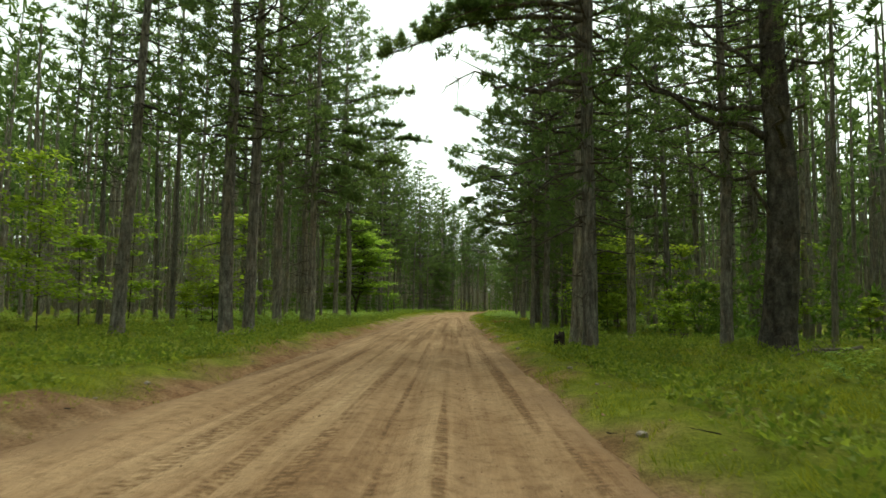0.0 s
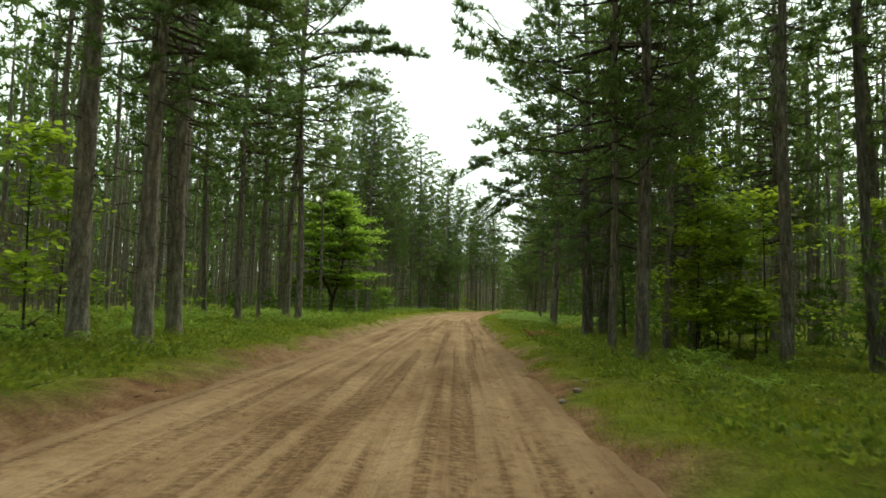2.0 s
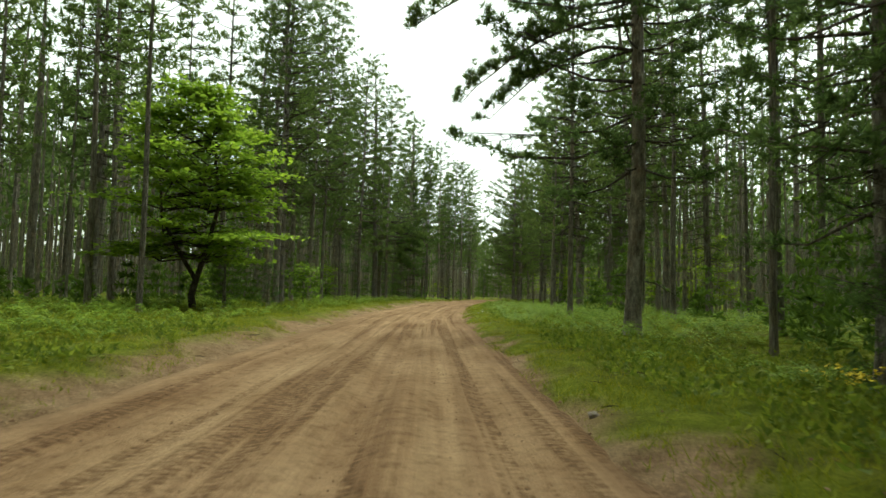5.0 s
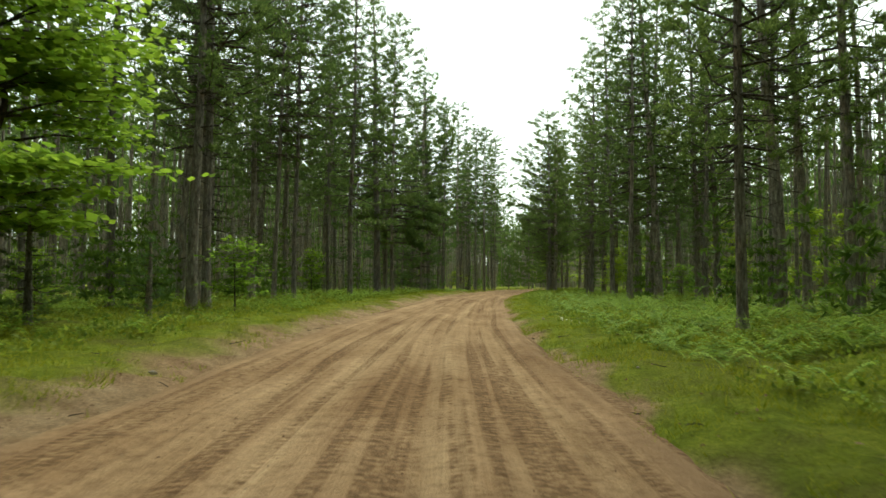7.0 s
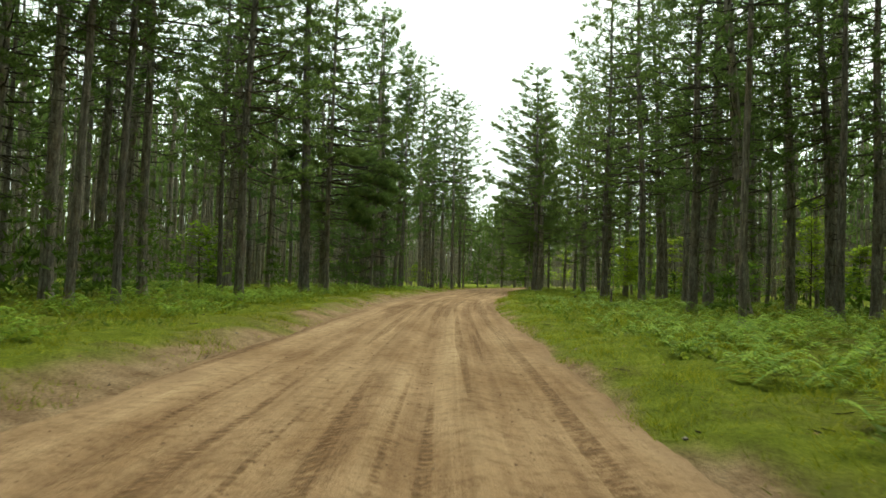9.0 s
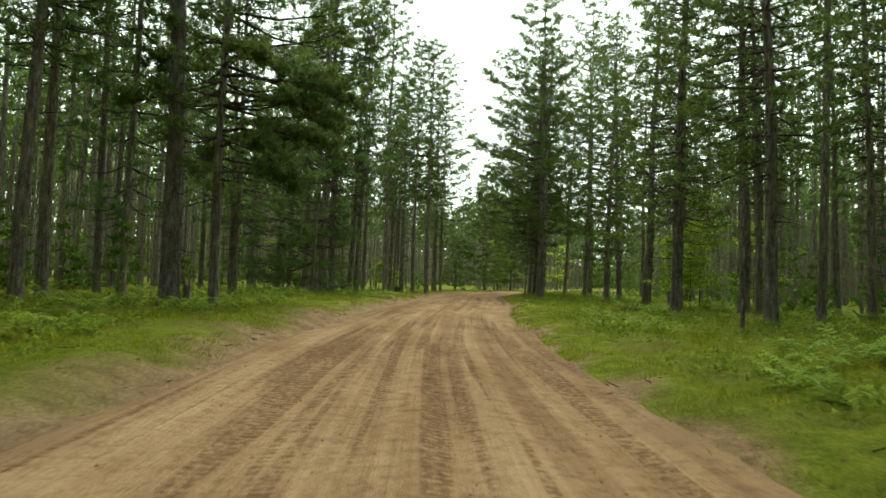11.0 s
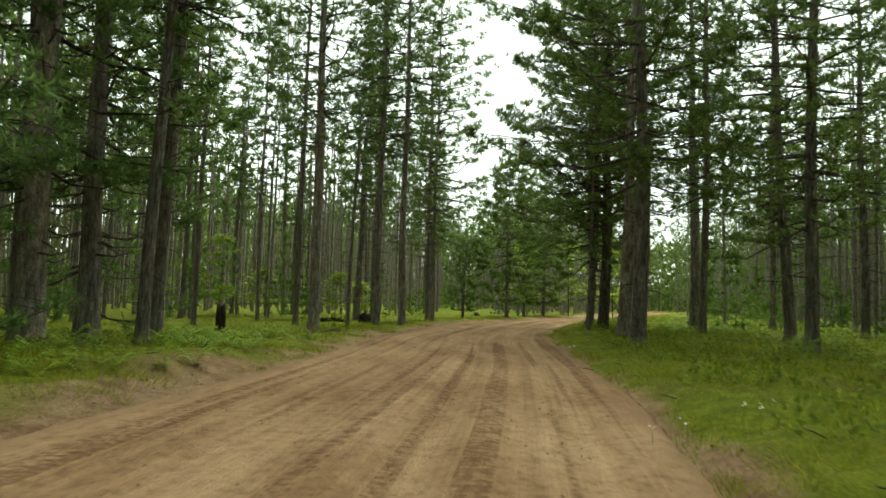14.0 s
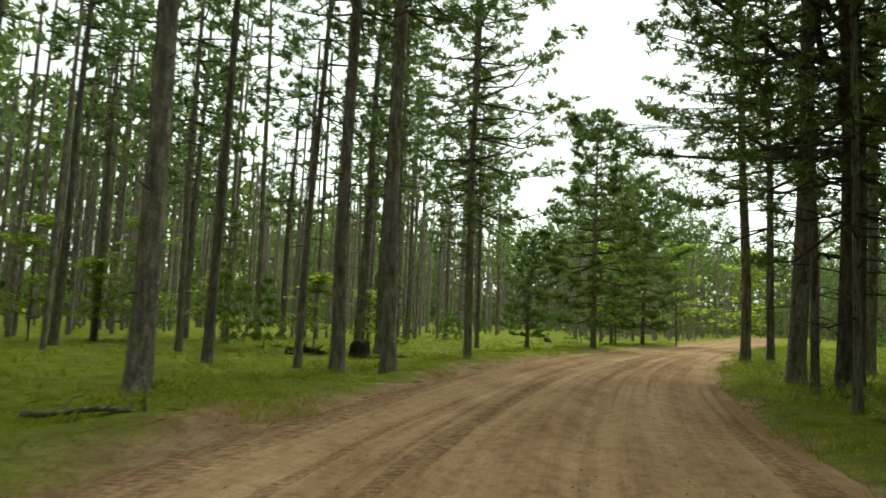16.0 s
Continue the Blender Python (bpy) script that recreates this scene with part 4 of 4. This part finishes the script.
# ---- undergrowth ----
def scatter(seed, number, near, far, start=-6, stop=225, power=1.6):
    """Places beside the road, thicker near it."""
    r = np.random.default_rng(seed)
    y = r.uniform(start, stop, number)
    d = (near + (far - near) * r.uniform(0, 1, number) ** power) * r.choice([-1, 1], number)
    return line_x(y) + d / slope_cos(y), y, d, r


def grass():
    pile = Pile()
    for seed, number, near, far, blades, tall, wide in ((61, 82000, 2.5, 7.5, 5, 0.15, 0.015), (62, 34000, 6.0, 24.0, 5, 0.24, 0.034)):
        x, y, d, r = scatter(seed, number, near, far)
        thick = 0.6 + 0.45 * waves(x, y, 5, 71) + 0.35 * waves(x, y, 1.6, 72)
        start = np.where(d < 0, 3.75 - 0.2 * smoothstep(150, 160, y), np.where(y < 45, 3.2, 2.7)) + 0.4 * waves(x, y, 4, 73)
        ragged = np.where(d < 0, r.uniform(-0.9, 0.75, number) * np.abs(waves(x, y, 1.3, 77)), r.uniform(-0.5, 0.25, number))
        keep = (r.uniform(-0.6, 0.9, number) < thick) & (np.abs(d) + ragged > start)
        x, y, thick = x[keep], y[keep], np.clip(thick[keep], 0.3, 1.3)
        n = len(x)
        foot = np.stack([x, y, ground_z(x, y) - 0.02], 1)[:, None] + r.normal(0, 0.07, (n, blades, 3)) * [1, 1, 0]
        high = (tall * thick[:, None] * r.uniform(0.45, 1.3, (n, blades)))[..., None]
        a = r.uniform(0, 6.28, (n, blades))
        side = np.stack([np.cos(a), np.sin(a), a * 0], -1) * wide * 0.5
        lean = r.normal(0, 0.75, (n, blades, 3)) * [1, 1, 0]
        tip = foot + (np.array([0, 0, 1.0]) + lean) * high
        pile.add(np.stack([foot - side, foot + side, tip], 2).reshape(-1, 3), np.arange(n * blades * 3).reshape(-1, 3))
    tagged(new("grass", pile.mesh("grass", GRASS)), "tufts of green and straw-coloured grass along the verges", "grass", kind="stuff")


def ferns():
    pile = Pile()
    x, y, d, r = scatter(63, 9800, 4.0, 24.0, power=1.35)
    patch = waves(x, y, 11, 74) + np.where((d > 0) & (y > 70) & (y < 112), 1.5, 0) + np.where((d < 0) & (y > 36) & (y < 128), 0.45, 0) + np.where((d < 0) & (y > 148) & (y < 163) & (d > -9), 1.1, 0) - np.where((d < 0) & (y > 166), 1.2, 0) - np.where((y > 128) & (d > 0) & (np.abs(d) < 9), 0.6, 0)
    keep = (patch - np.where(y < 32, 0.9, 0) > 0.25) & (np.abs(d) > np.where(d < 0, np.where(y > 146, 4.3, 5.6), 4.9))
    x, y, d = x[keep], y[keep], d[keep]
    small = smoothstep(0, 6, np.abs(d) - 3.5)
    for i in range(len(x)):
        foot = np.array([x[i], y[i], float(ground_z(x[i], y[i]))])
        near = abs(d[i]) < 13
        fronds, pairs = (r.integers(4, 7), 9) if near else (4, 5)
        size = r.uniform(0.45, 0.85) * (0.65 + 0.35 * small[i]) * (1.0 if d[i] > 0 and 70 < y[i] < 112 else 0.8 if y[i] > 146 else 0.95)
        for k in range(fronds):
            a = r.uniform(0, 6.28)
            out = np.array([np.cos(a), np.sin(a), 0])
            side = np.array([-np.sin(a), np.cos(a), 0])
            s = np.linspace(0.15, 1, pairs)[:, None]
            lift, far_out = r.uniform(0.8, 1.45), r.uniform(0.6, 1.0)
            rib = foot + out * s * size * far_out + np.array([0, 0, 1]) * size * lift * (1.05 * s - r.uniform(0.35, 0.7) * s ** 2.4)
            w = size * 0.42 * (1.06 - s) ** 0.75 * (0.55 + 0.45 * np.minimum(1, s * 4))
            step = out * size * 0.9 / pairs
            up = np.array([0, 0, 0.06 * size])
            tips = [rib + sign * side * w + step * 0.75 - up for sign in (-1, 1)]
            pts = np.stack([rib - step * 0.45, tips[0], rib + step * 0.45, tips[1]], 1).reshape(-1, 3)
            base = np.arange(pairs)[:, None] * 4
            pile.add(pts, np.concatenate([base + np.array([[0, 1, 2]]), base + np.array([[0, 2, 3]])]))
    tagged(new("bracken_ferns", pile.mesh("bracken_ferns", FERN)), "beds of bright green bracken fern beneath the pines", "ferns", kind="stuff")


def low_shrubs():
    """Mounds of small leaves, thick beside the first stretch of road."""
    global rng
    pile = Pile()
    x, y, d, rng = scatter(64, 6200, 4.2, 24.0)
    keep = (waves(x, y, 8, 75) > np.where((d < 0) & (y > 163), 0.9, -0.3)) & (np.abs(d) > np.where(d < 0, 5.2, 4.4))
    near_y = rng.uniform(-4, 70, 3400)
    near_d = np.where(rng.random(3400) < 0.5, -1, 1) * (4.3 + 9 * rng.uniform(0, 1, 3400) ** 1.3)
    near_keep = waves(near_d, near_y, 3.4, 76) > np.where(near_d < 0, 0.0, -0.25)
    near_y, near_d = near_y[near_keep], near_d[near_keep]
    x, y = np.concatenate([x[keep], line_x(near_y) + near_d]), np.concatenate([y[keep], near_y])
    n, m = len(x), 30
    size = np.concatenate([rng.uniform(0.18, 0.5, keep.sum()), rng.uniform(0.16, 0.46, len(near_y))])[:, None, None]
    ball = unit(rng.normal(size=(n, m, 3))) * rng.uniform(0.5, 1, (n, m, 1)) * [1.3, 1.3, 0.85]
    c = np.stack([x, y, ground_z(x, y) + 0.05], 1)[:, None] + np.abs(ball) * np.sign(ball) * [1, 1, 0] * size + np.abs(ball) * [0, 0, 1] * size
    sprays(pile, c.reshape(-1, 3), unit(ball.reshape(-1, 3) + [0, 0, 0.7]), 0.11, 0.6, 1, 0.7)
    tagged(new("low_shrubs", pile.mesh("low_shrubs", SHRUB)), "knee-high dark green shrubs and seedlings on the forest floor", "shrubs", kind="stuff")


grass()
ferns()
low_shrubs()


# ---- stumps, logs, branches, stones, flowers ----
def stump(x, y, radius, tall, mat, label):
    global rng
    rng = np.random.default_rng(int(abs(x * 100) + y))
    pile = Pile()
    a = np.linspace(0, 2 * np.pi, 14, endpoint=False)
    jag = 1 + 0.1 * rng.normal(size=14)
    rings = []
    for f, k in ((-0.1, 1.45), (0.06, 1.25), (0.3, 1.02), (0.7, 0.95), (1.0, 0.9)):
        top = rng.uniform(-0.18, 0.14, 14) * tall if f == 1.0 else 0
        rings.append(np.stack([np.cos(a) * radius * k * jag, np.sin(a) * radius * k * jag, f * tall + top + a * 0], 1))
    rings.append(rings[-1] * [0.7, 0.7, 0.93])
    rings.append(np.tile([[0, 0, tall * 0.82]], (14, 1)))
    pile.add(np.concatenate(rings), grid_tris(len(rings), 14, True))
    ob = tagged(new("tree_stump", pile.mesh("tree_stump", mat, True)), label, "stump")
    ob.location = (x, y, put_on_ground(x, y))


stump(3.6, 23.2, 0.2, 0.5, CHARRED, "weathered dark stump in the roadside grass")
stump(-1.5, 169.9, 0.2, 1.35, CHARRED, "tall broken black stump standing in the grass")
stump(4.2, 189.0, 0.45, 0.75, CHARRED, "broad uprooted dark stump between the pines")
stump(12.5, 128.4, 0.06, 0.95, DEADWOOD, "slim broken grey snag in the grass")
stump(-6.7, 137.1, 0.16, 0.8, DEADWOOD, "grey rotten stump under the pines")
stump(9.6, 28.6, 0.15, 0.45, CHARRED, "small dark cut stump in low shrubs")


def log(x, y, turn, length, radius, mat, label, tilt=2, twigs=0):
    global rng
    rng = np.random.default_rng(int(abs(x * 77) + y))
    pile = Pile()
    s = np.linspace(-0.5, 0.5, 9)
    spine = np.stack([s * length, 0.06 * length * np.sin(s * 5), 0.03 * length * np.cos(s * 7)], 1)
    tube(pile, spine, radius * (1.1 - 0.5 * (s + 0.5)) * rng.uniform(0.9, 1.1, 9), 9, True)
    tube(pile, spine[:2][::-1] + [[0, 0, 0], [0, 0, 0]], [radius * 1.08, radius * 0.4], 9)
    for k in range(twigs):
        p = spine[rng.integers(2, 9)]
        way = np.array([rng.normal(0.4, 0.5), rng.normal(0, 0.8), rng.uniform(0.2, 0.9)]) * rng.uniform(0.25, 0.8)
        tube(pile, [p, p + way * 0.5 + rng.normal(0, 0.05, 3), p + way], [radius * 0.35, radius * 0.22, 0.004], 4)
    ob = tagged(new("fallen_log", pile.mesh("fallen_log", mat, True)), label, "log")
    ob.matrix_basis = pose(x, y, put_on_ground(x, y) + radius * 0.7, 0, tilt, turn)


log(14.3, 142.1, 20, 1.3, 0.14, CHARRED, "short charred log lying in the grass", 4, 5)
log(2.0, 189.0, 10, 1.9, 0.16, CHARRED, "dark fallen log beside an uprooted stump", 3, 6)
log(3.6, 168.6, 15, 2.0, 0.045, DEADWOOD, "bleached forked dead branch on the grass", 3, 7)
log(3.1, 163.4, 85, 2.8, 0.06, DEADWOOD, "grey dead branch half hidden by ferns", 2, 7)
log(-12.4, 38.2, 15, 3.4, 0.17, CHARRED, "mossy dark fallen log on the forest floor", 2, 5)
log(10.4, 20.2, 170, 3.0, 0.045, DEADWOOD, "tangle of bare fallen pine branches", 12, 18)
log(11.6, 20.9, 20, 2.6, 0.04, DEADWOOD, "bare fallen pine bough with twigs", 10, 14)
log(5.9, 188.6, 150, 1.6, 0.12, CHARRED, "rotten dark log under the pines", 2, 3)
log(-9.8, 52.0, 70, 2.2, 0.08, CHARRED, "dark fallen branch in the bracken", 3, 5)
log(8.0, 40.6, 120, 1.1, 0.07, DEADWOOD, "small grey log beside the pines", 2, 2)
log(23.5, 226.0, 60, 5.0, 0.2, DEADWOOD, "long grey windthrown log far along the verge", 1, 6)
log(17.0, 224.0, 80, 4.0, 0.2, CHARRED, "dark windthrown log far along the verge", 1, 6)


def stone_mesh(seed):
    r = np.random.default_rng(seed)
    bm = bmesh.new()
    bmesh.ops.create_icosphere(bm, subdivisions=2, radius=1)
    for v in bm.verts:
        v.co *= 0.85 + 0.3 * noise.noise(v.co * 1.3 + Vector((seed, 0, 0)))
        v.co.z *= 0.62
    me = bpy.data.meshes.new("stone")
    bm.to_mesh(me)
    bm.free()
    me.materials.append(STONE)
    return me


STONES = [stone_mesh(k) for k in (1, 2, 3)]
pebbles = random.Random(9)
for k in range(70):
    y = pebbles.uniform(4, 200)
    d = pebbles.choice([-1, 1]) * pebbles.uniform(2.7, 4.0)
    x = float(line_x(y)) + d
    size = 0.03 + 0.07 * pebbles.random() ** 2
    ob = tagged(new("stone", STONES[k % 3]), "small grey-brown stone on the sandy verge", "stone", "verge stones")
    ob.matrix_basis = pose(x, y, put_on_ground(x, y) + size * 0.3, 0, 0, pebbles.uniform(0, 360)) @ Matrix.Scale(size, 4)


def clods():
    """Crumbs of sand and bark on the road and its verges."""
    r = np.random.default_rng(81)
    pile = Pile()
    n = 22000
    y = r.uniform(0, 190, n)
    track = r.choice([-2.05, -1.45, -0.62, 0.45, 1.45, 1.95], n) + r.normal(0, 0.13, n)
    d = np.where(r.random(n) < 0.6, np.where(r.random(n) < 0.8, track, r.uniform(-2.6, 2.6, n)), np.where(r.random(n) < 0.6, -1, 1) * r.uniform(2.6, 4.4, n))
    x = line_x(y) + d / slope_cos(y)
    z = np.where(np.abs(d) < 2.7, 0.025, ground_z(x, y))
    size = (0.006 + np.where(np.abs(d) > 2.8, 0.034, 0.017) * r.random(n) ** 3.0)[:, None, None]
    shape = np.array([[1, 0, 0], [-0.5, 0.87, 0], [-0.5, -0.87, 0], [0, 0, 0.7]]) + r.normal(0, 0.3, (n, 4, 3)) * [1, 1, 0.6]
    base = np.arange(n)[:, None] * 4
    pile.add((np.stack([x, y, z], 1)[:, None] + shape * size).reshape(-1, 3), np.concatenate([base + np.array([f]) for f in ((0, 1, 3), (1, 2, 3), (2, 0, 3))]))
    tagged(new("dirt_clods", pile.mesh("dirt_clods", SOIL)), "crumbs of soil and bark strewn on the road", "soil", kind="stuff")


clods()


def flowers(name, x, y, wide, number, mat, tall, size, label, category):
    global rng
    rng = np.random.default_rng(int(abs(x * 31) + y))
    pile, stems = Pile(), Pile()
    px, py = x + rng.normal(0, wide, number), y + rng.normal(0, wide, number)
    pz = ground_z(px, py)
    h = rng.uniform(0.5, 1, number) * tall
    c = np.stack([px, py, pz + h], 1)
    for k in range(number):
        tube(stems, [(px[k], py[k], pz[k] - 0.02), c[k]], [0.005, 0.003], 3)
    leaves(pile, np.repeat(c, 4, 0) + rng.normal(0, size * 0.4, (number * 4, 3)), size, 0.4)
    ob = tagged(new(name), label, category, kind="stuff")
    part("stems", stems.mesh("stems", GRASS), ob)
    part("petals" if mat is not RUST else "fronds", pile.mesh(name, mat), ob)


flowers("yellow_flowers", 6.0, 58.9, 0.28, 40, YELLOW, 0.55, 0.05, "clump of small yellow wildflowers in grass", "flowers")
flowers("dead_fern", 3.75, 49.3, 0.32, 120, RUST, 0.3, 0.12, "patch of rust-brown dead fern by the road", "fern")
for x, y in ((3.4, 88.5), (8.6, 142.6), (3.3, 46.0), (9.4, 146.5), (12.2, 160.0), (-8.0, 139.0)):
    flowers("white_flowers", x, y, 0.4, 6, WHITE, 0.35, 0.032, "few small white daisies in the verge", "flowers")


def fallen_twigs():
    """Broken twigs and bark strips on the verges and under the pines."""
    global rng
    rng = np.random.default_rng(83)
    pile = Pile()
    for k in range(900):
        y = rng.uniform(2, 200)
        d = rng.choice([-1, 1]) * (2.6 + 9 * rng.random() ** 2.2)
        x = float(line_x(y)) + d
        a, n = rng.uniform(0, 6.28), rng.uniform(0.08, 0.36)
        way = np.array([np.cos(a), np.sin(a), rng.uniform(0, 0.25)]) * n
        p = np.array([x, y, float(ground_z(x, y)) + 0.012])
        tube(pile, [p, p + way * 0.5 + rng.normal(0, 0.03, 3) * [1, 1, 0.3], p + way], [0.008, 0.007, 0.003], 4)
    tagged(new("fallen_twigs", pile.mesh("fallen_twigs", CHARRED)), "dark broken twigs scattered over the verges", "twigs", kind="stuff")


fallen_twigs()
